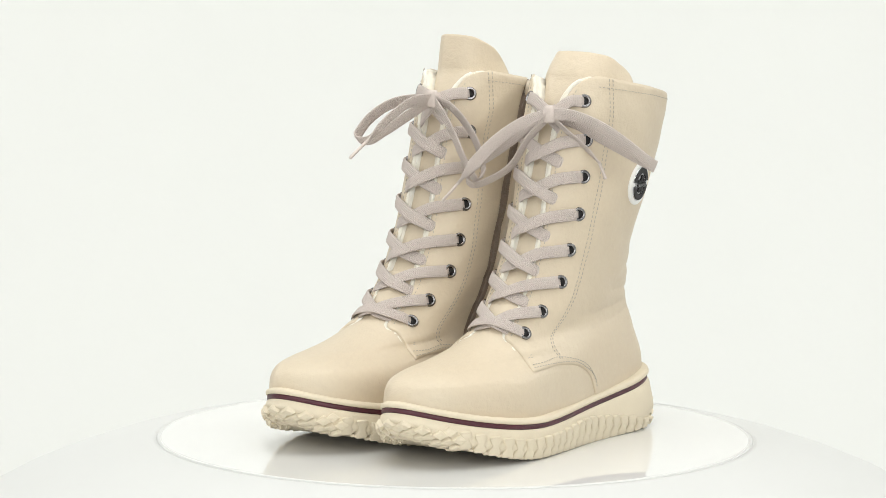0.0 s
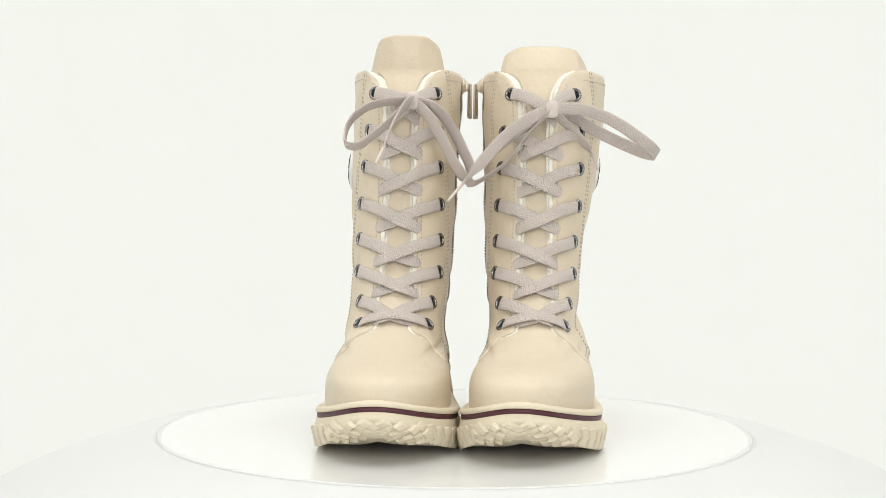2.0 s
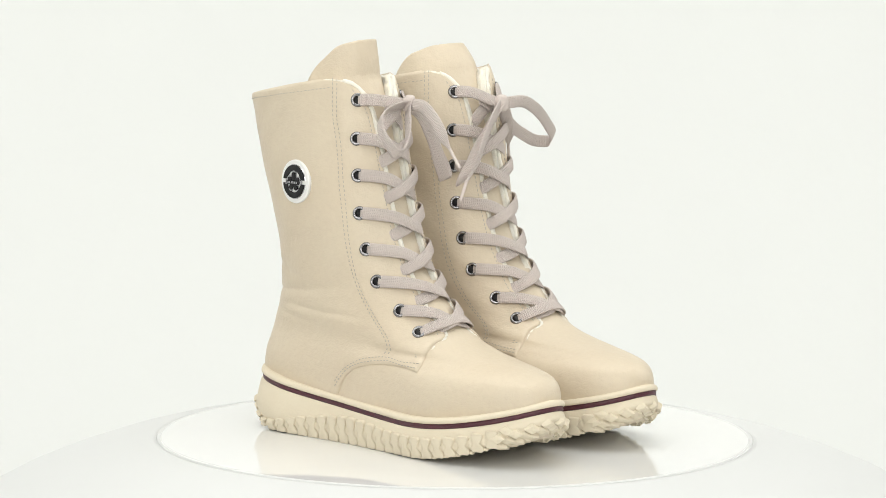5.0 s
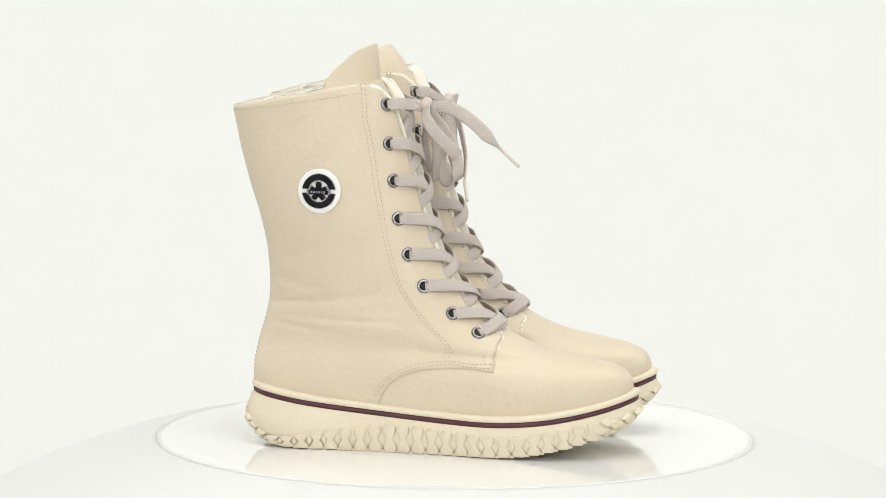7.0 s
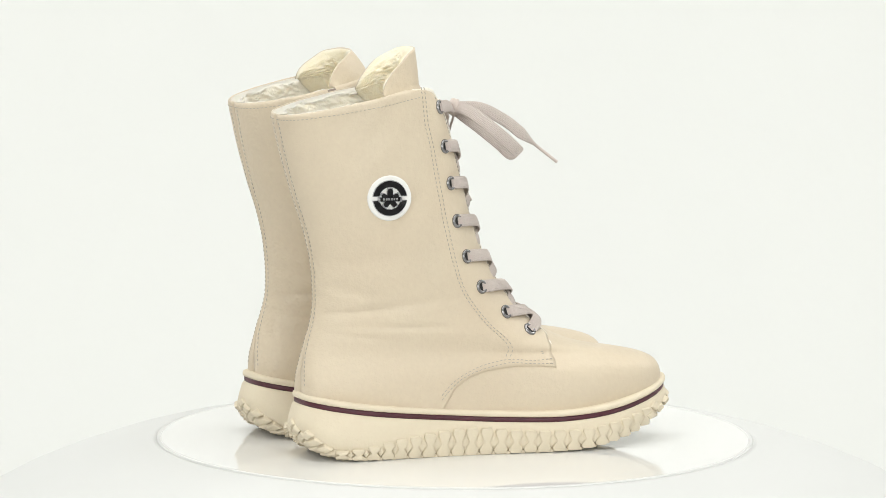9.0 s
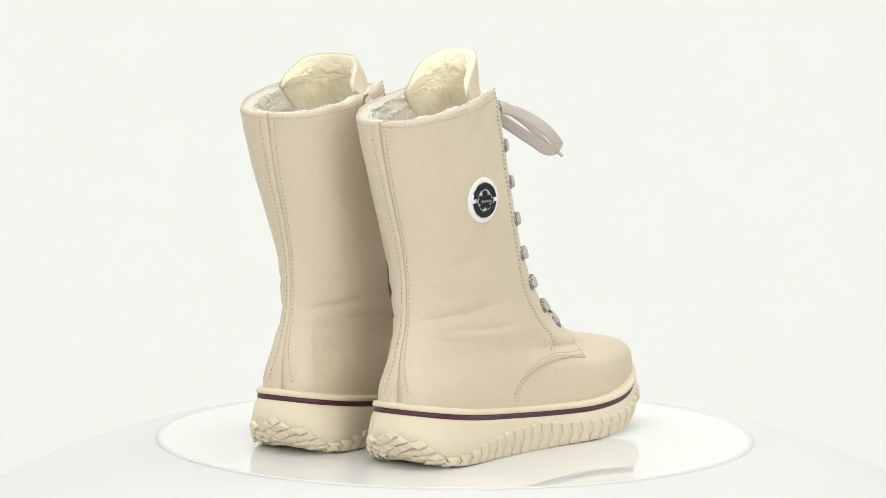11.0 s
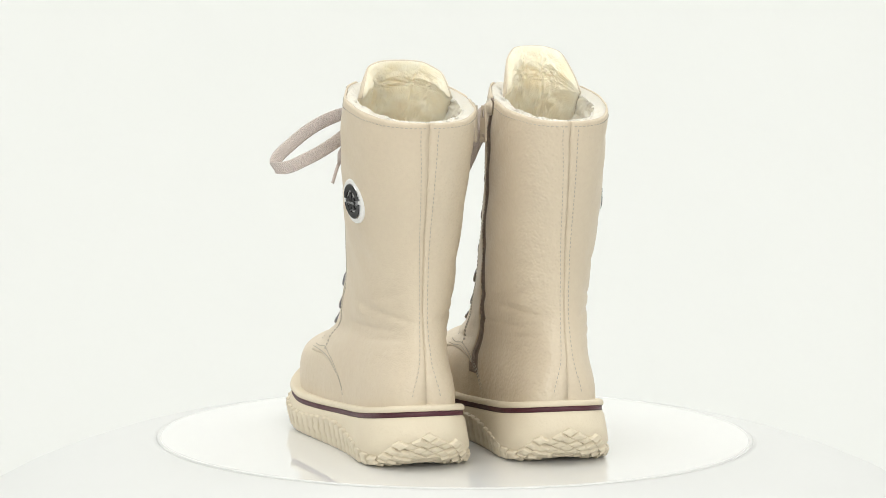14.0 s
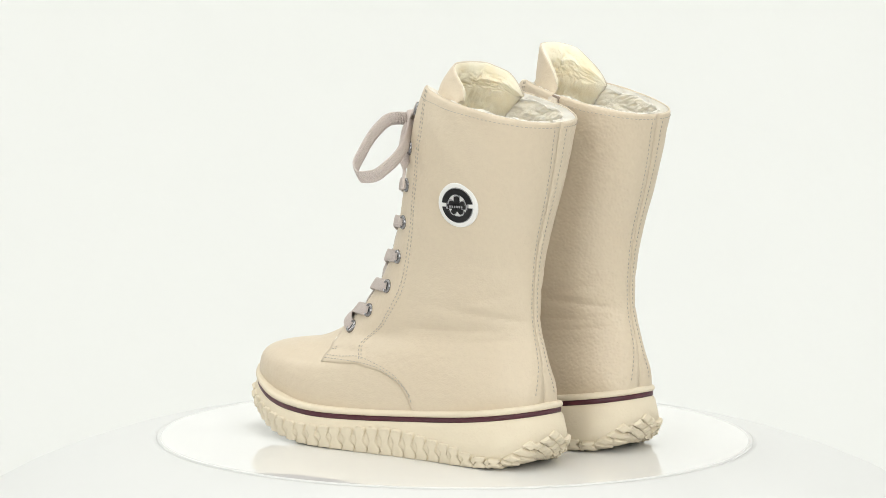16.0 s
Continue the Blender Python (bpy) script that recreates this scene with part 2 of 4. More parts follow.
# ---- the boots ----
# v, front (x, z), back (x, z), half widths at five stations from back to front, bluntness
ROWS = [
    (0.00, 0.126, 0.016, -0.1310, 0.016, 0.0335, 0.0335, 0.0368, 0.0462, 0.0462, 0.66),
    (0.10, 0.1305, 0.043, -0.1340, 0.042, 0.0345, 0.0338, 0.0376, 0.0466, 0.0466, 0.67),
    (0.15, 0.1270, 0.0525, -0.1340, 0.052, 0.0340, 0.0335, 0.0368, 0.0438, 0.0443, 0.71),
    (0.20, 0.1180, 0.0580, -0.1330, 0.060, 0.0335, 0.0330, 0.0350, 0.0378, 0.0390, 0.80),
    (0.25, 0.1010, 0.0620, -0.1316, 0.068, 0.0328, 0.0318, 0.0328, 0.0332, 0.0345, 0.90),
    (0.31, 0.0800, 0.0652, -0.1292, 0.077, 0.0318, 0.0308, 0.0315, 0.0340, 0.0352, 0.92),
    (0.37, 0.0580, 0.0715, -0.1262, 0.087, 0.0308, 0.0302, 0.0308, 0.0328, 0.0338, 0.96),
    (0.43, 0.0380, 0.0820, -0.1243, 0.097, 0.0302, 0.0300, 0.0308, 0.0325, 0.0330, 1.0),
    (0.50, 0.0150, 0.1045, -0.1238, 0.110, 0.0300, 0.0302, 0.0312, 0.0330, 0.0340, 1.0),
    (0.57, 0.0000, 0.1270, -0.1255, 0.131, 0.0312, 0.0314, 0.0322, 0.0335, 0.0340, 0.98),
    (0.64, -0.0100, 0.1505, -0.1305, 0.152, 0.0338, 0.0340, 0.0345, 0.0345, 0.0345, 0.94),
    (0.73, -0.0180, 0.1780, -0.1395, 0.178, 0.0355, 0.0355, 0.0355, 0.0350, 0.0350, 0.89),
    (0.82, -0.0245, 0.2025, -0.1470, 0.2025, 0.0365, 0.0365, 0.0365, 0.0355, 0.0350, 0.84),
    (0.92, -0.0325, 0.2320, -0.1520, 0.2220, 0.0372, 0.0372, 0.0370, 0.0360, 0.0355, 0.79),
    (1.00, -0.0420, 0.2540, -0.1537, 0.2320, 0.0375, 0.0375, 0.0372, 0.0362, 0.0358, 0.77)]
RISE = 0.003
ROW = curve1([(r[0], (r[1], r[2] + RISE, r[3], r[4] + RISE, *r[5:])) for r in ROWS])
STATION = np.array([0, 0.25, 0.5, 0.75, 1.0])


class Last:
    """The form over which a boot is built. side: +1 where the inner (medial) side is +y."""

    def __init__(self, side, widen, lean, tuck, toe_in, ankle):
        self.side, self.widen, self.lean, self.tuck, self.toe_in, self.ankle = side, widen, lean, tuck, toe_in, ankle

    def at(self, phi, v, off=0.0):
        """phi: 0 at the back seam, pi at the front, over the inner side; negative over the outer side."""
        phi, v = np.broadcast_arrays(np.asarray(phi, float), np.asarray(v, float))
        p = self.raw(phi, v)
        if np.any(off):
            e = 1e-3
            a = self.raw(phi + e, v) - self.raw(phi - e, v)
            v1, v0 = np.minimum(v + e, 1), np.maximum(v - e, 0)
            b = self.raw(phi, v1) - self.raw(phi, v0)
            n = np.cross(a, b) * self.side
            n = n / np.maximum(np.linalg.norm(n, axis=-1, keepdims=True), 1e-12)
            p = p - n * np.asarray(off)[..., None]
        return p

    def raw(self, phi, v):
        r = ROW(v)
        s = (1 - np.cos(phi)) / 2
        ax, az, bx, bz = r[..., 0], r[..., 1], r[..., 2], r[..., 3]
        w = np.zeros_like(s)
        for k in range(4):
            t = np.clip((s - STATION[k]) / 0.25, 0, 1)
            inside = (s >= STATION[k]) & ((s < STATION[k + 1]) | (k == 3))
            t = t * t * (3 - 2 * t)
            w = np.where(inside, r[..., 4 + k] * (1 - t) + r[..., 5 + k] * t, w)
        grow = np.clip((v - 0.55) / 0.35, 0, 1)
        w = w + self.widen * grow * grow * (3 - 2 * grow)
        bx = bx + self.tuck[0] + (self.tuck[1] - self.tuck[0]) * grow
        sn = np.sin(phi)
        y = np.sign(sn) * np.abs(sn) ** (r[..., 9] + 0.14 * np.clip((s - 0.5) * 2, 0, 1) * np.clip((0.3 - v) * 5, 0, 1)
                                          - 0.17 * np.clip((0.5 - s) * 2, 0, 1) * np.clip((0.32 - v) * 5, 0, 1)) * w + self.lean * grow
        # the toe turns inwards
        toe = np.clip((s - 0.50) / 0.50, 0, 1) ** 1.5 * np.clip((0.40 - v) / 0.2, 0, 1)
        y = y + self.toe_in * toe
        # the ankle bulges to the inner side, and the outer side gives way
        full_in, full_out, low_out = self.ankle
        y = y + np.maximum(sn, 0) * full_in * np.exp(-((v - 0.53) / 0.15) ** 2)
        y = y - np.maximum(-sn, 0) * (full_out * np.exp(-((v - 0.53) / 0.12) ** 2) + low_out * np.exp(-((v - 0.38) / 0.07) ** 2))
        # a slow unevenness, as of worn leather
        sag = 0.0006 * np.sin(9 * phi + 23 * v) * np.sin(31 * v + 2 * phi) * np.clip((v - 0.3) * 5, 0, 1)
        y = y + sag * sn
        # folds where the ankle bends
        back = np.abs(phi)
        for v0, slope, p0, wide, deep in ((0.455, 0.050, 0.9, 0.7, 0.0012), (0.51, -0.035, 0.7, 0.5, 0.0009), (0.40, 0.030, 1.2, 0.5, 0.0008),
                                          (0.585, 0.040, 1.1, 0.5, 0.0006), (0.345, -0.020, 0.7, 0.4, 0.0006)):
            y = y - np.sign(sn) * 1.5 * deep * np.exp(-((v - v0 - slope * (back - p0)) / 0.011) ** 2 - ((back - p0) / wide) ** 2) * np.minimum(1, np.abs(sn) * 3)
        return np.stack([bx + (ax - bx) * s, y * self.side, bz + (az - bz) * s], -1)

    def front(self, y, v, lift):
        """The point of row v at width y (towards the inner side), on the front half."""
        ph = np.linspace(np.pi * 0.45, np.pi * 1.55, 401)
        q = self.raw(ph, np.full_like(ph, v))[:, 1] * self.side
        i = int(np.argmin(np.abs(q - y)))
        return self.at(ph[i], v, lift)

    def find(self, x, z, inner):
        """phi and v where the side shows the place (x, z)."""
        ph, vv = np.meshgrid(np.linspace(0.02, np.pi - 0.02, 160), np.linspace(0, 1, 240), indexing="ij")
        q = self.raw(ph if inner else -ph, vv)
        i = np.argmin((q[..., 0] - x) ** 2 + (q[..., 2] - z) ** 2)
        return ph.ravel()[i], vv.ravel()[i]


def v_at_front(z):
    vs = np.linspace(0, 1, 400)
    return float(np.interp(z, ROW(vs)[:, 1], vs))


# outline of the sole: half widths from heel to toe
SOLE_HALF = curve1([(-0.1375, 0.0), (-0.1368, 0.0085), (-0.134, 0.0165), (-0.128, 0.0245), (-0.118, 0.0303), (-0.103, 0.0342),
                    (-0.07, 0.0352), (-0.03, 0.0372), (0.01, 0.0430), (0.045, 0.0483), (0.065, 0.0483), (0.085, 0.0441),
                    (0.102, 0.0364), (0.116, 0.0280), (0.126, 0.0193), (0.132, 0.0110), (0.1345, 0.0050), (0.135, 0.0)])
STRIPE_Z = curve1([(-0.138, 0.0385), (-0.1215, 0.0358), (-0.083, 0.0305), (-0.044, 0.0268), (-0.005, 0.0240), (0.0335, 0.0228),
                   (0.0724, 0.0255), (0.1036, 0.0308), (0.123, 0.0358), (0.137, 0.0405)])
BOTTOM_Z = curve1([(-0.1375, 0.0150), (-0.133, 0.0088), (-0.124, 0.0040), (-0.112, 0.0010), (-0.095, 0.0), (0.03, 0.0), (0.055, 0.0010),
                   (0.075, 0.0042), (0.099, 0.0100), (0.119, 0.0178), (0.130, 0.0240), (0.136, 0.0280)])


def sole_ring(side, toe_in, count=160):
    """Points (x, y), outward normals and running length round the sole, from the heel over +y to the toe and back."""
    a = np.linspace(0, np.pi, 600)
    x = -0.00125 - 0.13625 * np.cos(a)
    y = SOLE_HALF(x)
    p = np.stack([x, y], -1)
    p = np.concatenate([p, p[-2:0:-1] * [1, -1]])
    q = np.concatenate([p, p[:1]])
    s = np.concatenate([[0], np.cumsum(np.linalg.norm(np.diff(q, axis=0), axis=1))])
    t = np.linspace(0, s[-1], count, endpoint=False)
    out = np.stack([np.interp(t, s, q[:, k]) for k in (0, 1)], -1)
    toe = np.clip(out[:, 0] / 0.135, 0, 1) ** 1.5
    out[:, 1] += toe_in * toe * side
    for _ in range(3):
        out = (np.roll(out, 1, 0) + 2 * out + np.roll(out, -1, 0)) / 4
    d = np.roll(out, -1, 0) - np.roll(out, 1, 0)
    d /= np.linalg.norm(d, axis=1, keepdims=True)
    n = np.stack([-d[:, 1], d[:, 0]], -1)
    return out, n, t, s[-1]


def loft(rings):
    n = len(rings[0])
    verts = np.concatenate(rings).tolist()
    k = len(rings)
    faces = grid_faces(k, n, wrap=True) + [tuple(range(n))[::-1], tuple((k - 1) * n + i for i in range(n))]
    return verts, [], faces


def make_sole(boot, side, toe_in):
    p, n, s, total = sole_ring(side, toe_in)
    zs, zb = STRIPE_Z(p[:, 0]) + 0.0018, BOTTOM_Z(p[:, 0]) + 0.0015

    def ring(off, z):
        q = p + n * np.asarray(off)[..., None] if np.ndim(off) else p + n * off
        return np.column_stack([q, z])
    # the underside follows the rocker of the sole, the sides lean out a little
    def under(off):
        q = p + n * off
        return np.column_stack([q, BOTTOM_Z(q[:, 0]) + 0.0015])
    low = np.minimum(zb, zs - 0.008)
    flare = 0.0030 * np.clip((-p[:, 0] - 0.06) / 0.06, 0, 1)
    body = [under(-0.030), under(-0.022), under(-0.014), under(-0.007), ring(-0.0036, zb + 0.0003), ring(-0.0008 + flare * 0.4, zb + 0.0022), ring(0.0014 + flare, zb * 0.72 + zs * 0.28), ring(0.0012 + flare * 0.7, (low * 0.5 + zs * 0.5)), ring(0.0006 + flare * 0.2, zs - 0.0062),
            ring(0.0, zs - 0.0040), ring(-0.0009, zs - 0.0034), ring(-0.0010, zs - 0.003)]
    sole = part("sole", loft(body), RUBBER, boot, "cream rubber sole with a chunky tread")
    part("stripe", loft([ring(-0.004, zs - 0.0036), ring(-0.0006, zs - 0.0034), ring(-0.0004, zs - 0.0018), ring(-0.0006, zs + 0.0002),
                         ring(-0.004, zs + 0.0004)]), STRIPE, sole, "thin burgundy rubber stripe")
    part("welt", loft([ring(-0.005, zs + 0.0001), ring(0.0, zs + 0.0002), ring(0.0006, zs + 0.0010), ring(0.0006, zs + 0.0022),
                       ring(0.0, zs + 0.0036), ring(-0.0014, zs + 0.0043), ring(-0.0060, zs + 0.0040)]), RUBBER, sole,
         "cream rubber welt lip")
    return sole


def make_upper(boot, last):
    # vamp: the closed lower part, up under the laces
    v = np.linspace(0, 0.52, 44)
    ph = np.linspace(-np.pi, np.pi, 121)[:-1]
    g = last.at(ph[None, :], v[:, None])
    part("vamp", loft(list(g)), LEATHER, boot, "smooth cream leather vamp")
    # lower border of the quarters, from the corner under the last eyelet back and down to the sole
    border = [(0.0390, 0.0580), (0.022, 0.0590), (0.0057, 0.0598), (-0.0136, 0.0575), (-0.0250, 0.0530), (-0.0345, 0.0465), (-0.0444, 0.0310)]
    made = {}
    for inner in (True, False):
        sign = 1 if inner else -1
        bp = np.array([last.find(x, z, inner) for x, z in border])
        pc, vc = bp[0]

        def edge_phi(v, y):
            ph = np.linspace(np.pi * 0.5, np.pi, 300)
            q = np.abs(last.raw(sign * ph, np.full_like(ph, v))[:, 1])
            return float(np.interp(-y, -q, ph))
        keys = [(0.0, pc), (vc, pc)]
        for z in (0.064, 0.070, 0.076, 0.081):
            ph1, v1 = last.find(0.0385, z, inner)
            if v1 > keys[-1][0] + 0.006:
                keys.append((v1, ph1))
        start = keys[3][0]
        for z, y in ((0.0928, 0.0125), (0.111, 0.0115), (0.1335, 0.011), (0.16, 0.0105), (0.19, 0.0105),
                     (0.215, 0.011), (0.232, 0.0125), (0.242, 0.0155), (0.249, 0.0205), (0.254, 0.0285)):
            vv = v_at_front(z + RISE)
            if vv > keys[-1][0] + 0.012:
                keys.append((vv, edge_phi(vv, y + (0.003 if inner else -0.001))))
        made["keys", inner] = edge = curve1(keys)
        share = bp[:, 0] / pc
        order = np.argsort(share)
        sh, vb = share[order], bp[order, 1]

        def low(c):
            return np.interp(c, np.concatenate([[0, sh[0] - 0.01], sh]), np.concatenate([[0.03, 0.03], vb]))
        made["low", inner] = low

        def sheet(c0, c1, name, label, cols=60):
            k = np.linspace(0, 1, cols)
            r = np.linspace(0, 1, 90)
            vv = np.full((90, cols), 0.3)
            for _ in range(4):
                c = c0(vv) + (c1(vv) - c0(vv)) * k[None, :]
                vb2 = low(c[0])
                vv = vb2[None, :] + (1 - vb2[None, :]) * r[:, None]
            phi = edge(vv) * c
            near = np.minimum(np.minimum(k[None, :], 1 - k[None, :]) * 40, np.minimum(r[:, None], 1 - r[:, None]) * 60)
            bev = np.clip(near, 0, 1) ** 0.5
            o = last.at(sign * phi, vv, 0.0006 + 0.0008 * bev)
            i = last.at(sign * phi, vv, -0.0004)
            if sign * last.side < 0:
                o, i = o[:, ::-1], i[:, ::-1]
            return part(name, shell(i, o), GRAINED if "grained" in label else LEATHER, boot, label)
        nought, full = (lambda v: 0 * v), (lambda v: 0 * v + 1)
        if inner:
            lane = curve1([(0.0, 1.32), (0.12, 1.36), (0.30, 1.48), (0.45, 1.58), (0.63, 1.67), (0.8, 1.68), (1.0, 1.63)])
            made["zip"] = zc = lambda v, lane=lane, edge=edge: lane(v) / edge(v)
            gap = 0.021
            sheet(nought, lambda v: zc(v) - gap, "inner_back_quarter", "grained cream leather panel behind the zip")
            sheet(lambda v: zc(v) + gap, full, "inner_front_quarter", "cream leather lace facing inside the zip")
        else:
            sheet(nought, full, "outer_quarter", "smooth cream leather outer side panel")
        # fleece that lines the shaft and shows along the edges
        c = np.linspace(0, 1.02, 150)
        vv = np.concatenate([np.linspace(0.40, 0.80, 20)[:-1], np.linspace(0.80, 0.998, 60)])
        phi = np.minimum(edge(vv)[:, None] * c[None, :] + 0.035 * (c[None, :] > 0.97), np.pi - 0.01)
        o = last.at(sign * phi, vv[:, None], -0.0006)
        rnd = np.random.RandomState(3 + inner)
        lumps = clumps(len(vv), 150, 3, 5 + inner) * 0.0016 + clumps(len(vv), 150, 8, 7 + inner) * 0.0018
        i = last.at(sign * phi, vv[:, None], -0.0066 - lumps)
        o[-1, :, 2] -= 0.0002
        i[-1, :, 2] -= 0.0030
        i[-2, :, 2] -= 0.0010
        if sign * last.side < 0:
            o, i = o[:, ::-1], i[:, ::-1]
        part("lining", shell(i, o), TRIM, boot, "white fleece lining")
        # the fleece rolls out along the facing
        vp = np.linspace(start, 0.985, 70)
        roll = last.at(sign * (edge(vp) + 0.02), vp, -0.0010 + 0.0007 * rnd.rand(70))
        part("fleece_edge", tube(roll, (0.0016 + 0.0006 * rnd.rand(140)[:, None]) * np.minimum(1, 0.25 + np.arange(140)[:, None] / 25), 140), TRIM, boot, "white fleece along the lace facing")
    return made


def refine(g, k):
    """A grid of points with k steps for each old one."""
    n, m = g.shape[:2]
    a, b = np.linspace(0, n - 1, (n - 1) * k + 1), np.linspace(0, m - 1, (m - 1) * k + 1)
    g = curve1([(i, tuple(row.ravel())) for i, row in enumerate(g)])(a).reshape(len(a), m, -1)
    g = g.transpose(1, 0, 2)
    return curve1([(i, tuple(row.ravel())) for i, row in enumerate(g)])(b).reshape(len(b), len(a), -1).transpose(1, 0, 2)


def clumps(n, m, cell, seed):
    """Soft random lumps between 0 and 1 on a grid, one lump for each cell of steps."""
    rnd = np.random.RandomState(seed)
    a = rnd.rand(n // cell + 3, m // cell + 3)
    y, x = np.arange(n) / cell, np.arange(m) / cell
    i, j = y.astype(int), x.astype(int)
    fy, fx = y - i, x - j
    fy, fx = (fy * fy * (3 - 2 * fy))[:, None], (fx * fx * (3 - 2 * fx))[None, :]
    return ((a[np.ix_(i, j)] * (1 - fx) + a[np.ix_(i, j + 1)] * fx) * (1 - fy)
            + (a[np.ix_(i + 1, j)] * (1 - fx) + a[np.ix_(i + 1, j + 1)] * fx) * fy)


def make_tongue(boot, last, rise, lean, wide):
    """A curled leather sheet in the gap that stands up above the collar, with fleece on its back."""
    vs = np.linspace(0.38, 1.0, 44)
    cols = np.linspace(-1, 1, 41)
    half = curve1([(0.38, 0.75), (0.6, 0.8), (0.8, 1.0), (1.0, wide)])
    inset = curve1([(0.38, -0.002), (0.7, -0.0032), (0.9, -0.006), (1.0, -0.0085)])
    grid = last.at(np.pi + half(vs)[:, None] * cols[None, :], vs[:, None], inset(vs)[:, None] + 0 * cols[None, :])
    up = []
    tall = 1 - 0.16 * cols ** 2 - 0.62 * np.abs(cols) ** 5
    for k in np.linspace(0, 1, 18)[1:]:
        q = grid[-1].copy()
        q[:, 2] += rise * tall * k - 0.004 * np.abs(cols) ** 2 * k
        q[:, 0] += lean * (k ** 1.4) * tall
        q[:, 1] *= 1 - 0.04 * k
        up.append(q)
    grid = np.concatenate([grid, np.array(up)])
    nn = normals(grid)
    if nn[30, 20, 0] < 0:
        grid = grid[:, ::-1]
        nn = normals(grid)
    part("tongue", shell(grid - nn * 0.0012, grid), LEATHER, boot, "plain cream leather tongue standing above the collar")
    # thick pile: the sheet is refined and pushed out in soft clumps
    fine_grid, fine_n = refine(grid[18:], 4), refine(nn[18:], 4)
    rows, wide_n = fine_grid.shape[:2]
    rim = np.minimum(1, np.minimum((rows - 1 - np.arange(rows))[:, None] / 26, (wide_n // 2 - np.abs(np.arange(wide_n) - wide_n // 2))[None, :] / 20))
    pile = 0.0050 * np.sqrt(np.clip(rim, 0, 1)) + clumps(rows, wide_n, 4, 11) * 0.0013 * rim + clumps(rows, wide_n, 9, 12) * 0.0016 * rim
    inside = fine_grid - fine_n * (0.0014 + pile)[..., None]
    part("tongue_fleece", shell(inside, fine_grid - fine_n * 0.0011), FLEECE, boot, "thick cream fleece on the back of the tongue")


def make_insole(boot, last):
    v = 0.42
    ph = np.linspace(-np.pi, np.pi, 61)[:-1]
    r = last.at(ph, np.full_like(ph, v), -0.004)
    c = r.mean(0)
    rings = [c + (r - c) * k for k in (1.0, 0.6, 0.05)]
    verts = np.concatenate(rings).tolist()
    part("insole", (verts, [], grid_faces(3, 60, wrap=True) + [tuple(120 + i for i in range(60))]), FLEECE, boot, "fleece insole")


def make_boot(side, widen, lean, tuck, toe_in, ankle, tongue, label):
    boot = new("boot")
    tagged(boot, label, "boot", group="pair of boots")
    last = Last(side, widen, lean, tuck, toe_in, ankle)
    make_sole(boot, side, toe_in)
    made = make_upper(boot, last)
    make_tongue(boot, last, *tongue)
    make_insole(boot, last)
    return boot, last, made


RIGHT_TOE, LEFT_TOE = -0.007, 0.011
RIGHT_AT = pose(0.0, -0.0425, TOP, 0, 0, -3.2)
LEFT_AT = pose(0.0055, 0.0572, TOP, 0, 0, -2.5)
right, right_last, right_made = make_boot(1, 0.0, 0.0045, (-0.0005, 0.0025), RIGHT_TOE, (0.0045, 0.0, 0.002), (0.0250, -0.003, 1.30), "cream leather lace-up winter boot with its laces tied in a bow")
left, left_last, left_made = make_boot(-1, 0.0050, -0.0025, (0.002, 0.0075), LEFT_TOE, (0.0042, -0.0025, -0.0045), (0.0172, -0.012, 1.38), "cream leather lace-up winter boot with a wide lace bow")


# ---- eyelets, laces, stitching, zips and badges ----
EYELETS = [(-0.0420, 0.2375), (-0.0385, 0.2115), (-0.0355, 0.1860), (-0.0310, 0.1605), (-0.0238, 0.1365), (-0.0130, 0.1140),
           (0.0065, 0.0958), (0.0245, 0.0820)]


def frame_on(last, phi, v, lift):
    """A matrix on the last's surface: z outward, y up the boot."""
    p = last.at(phi, v, lift)
    n = last.at(phi, v, 0.002) - last.at(phi, v, 0.0)
    n /= np.linalg.norm(n)
    u = last.raw(np.asarray(phi), np.asarray(min(v + 0.01, 1.0))) - last.raw(np.asarray(phi), np.asarray(v - 0.01))
    u -= n * (u @ n)
    u /= np.linalg.norm(u)
    r = np.cross(u, n)
    m = Matrix.Identity(4)
    for k in range(3):
        m[k][0], m[k][1], m[k][2], m[k][3] = r[k], u[k], n[k], p[k]
    return m


def ring_mesh(major, minor, high):
    return revolve([(major - minor, 0.0), (major - minor * 0.7, high * 0.7), (major, high), (major + minor * 0.7, high * 0.7),
                    (major + minor, 0.0), (major + minor * 0.8, -0.0012), (major - minor * 0.9, -0.0012), (major - minor, 0.0)], 24)


def make_eyelets(boot, last, closer):
    spots = {}
    ring = shade_disc = None
    for inner in (True, False):
        for k, (x, z) in enumerate(EYELETS):
            phi, v = last.find(x + closer * max(0.0, (z - 0.09) / 0.15), z, inner)
            phi = phi if inner else -phi
            spots[inner, k] = (phi, v)
            m = frame_on(last, phi, v, 0.0015)
            if ring is None:
                o = part("eyelet", ring_mesh(0.0038, 0.0012, 0.0014), METAL, boot, "dark shiny metal eyelet")
                # a solid dark disc in the ring paints the shaded opening
                h = part("eyelet_shade_disc", revolve([(0, 0.0002), (0.0027, 0.0002), (0.0027, -0.001), (0, -0.001)], 16), EYELET_SHADE, o)
                ring, shade_disc = o.data, h.data
            else:
                o = new("eyelet", ring)
                o.parent = boot
                h = new("eyelet_shade_disc", shade_disc)
                h.parent = o
                tagged(o, "dark shiny metal eyelet")
            o.matrix_local = m
    return spots


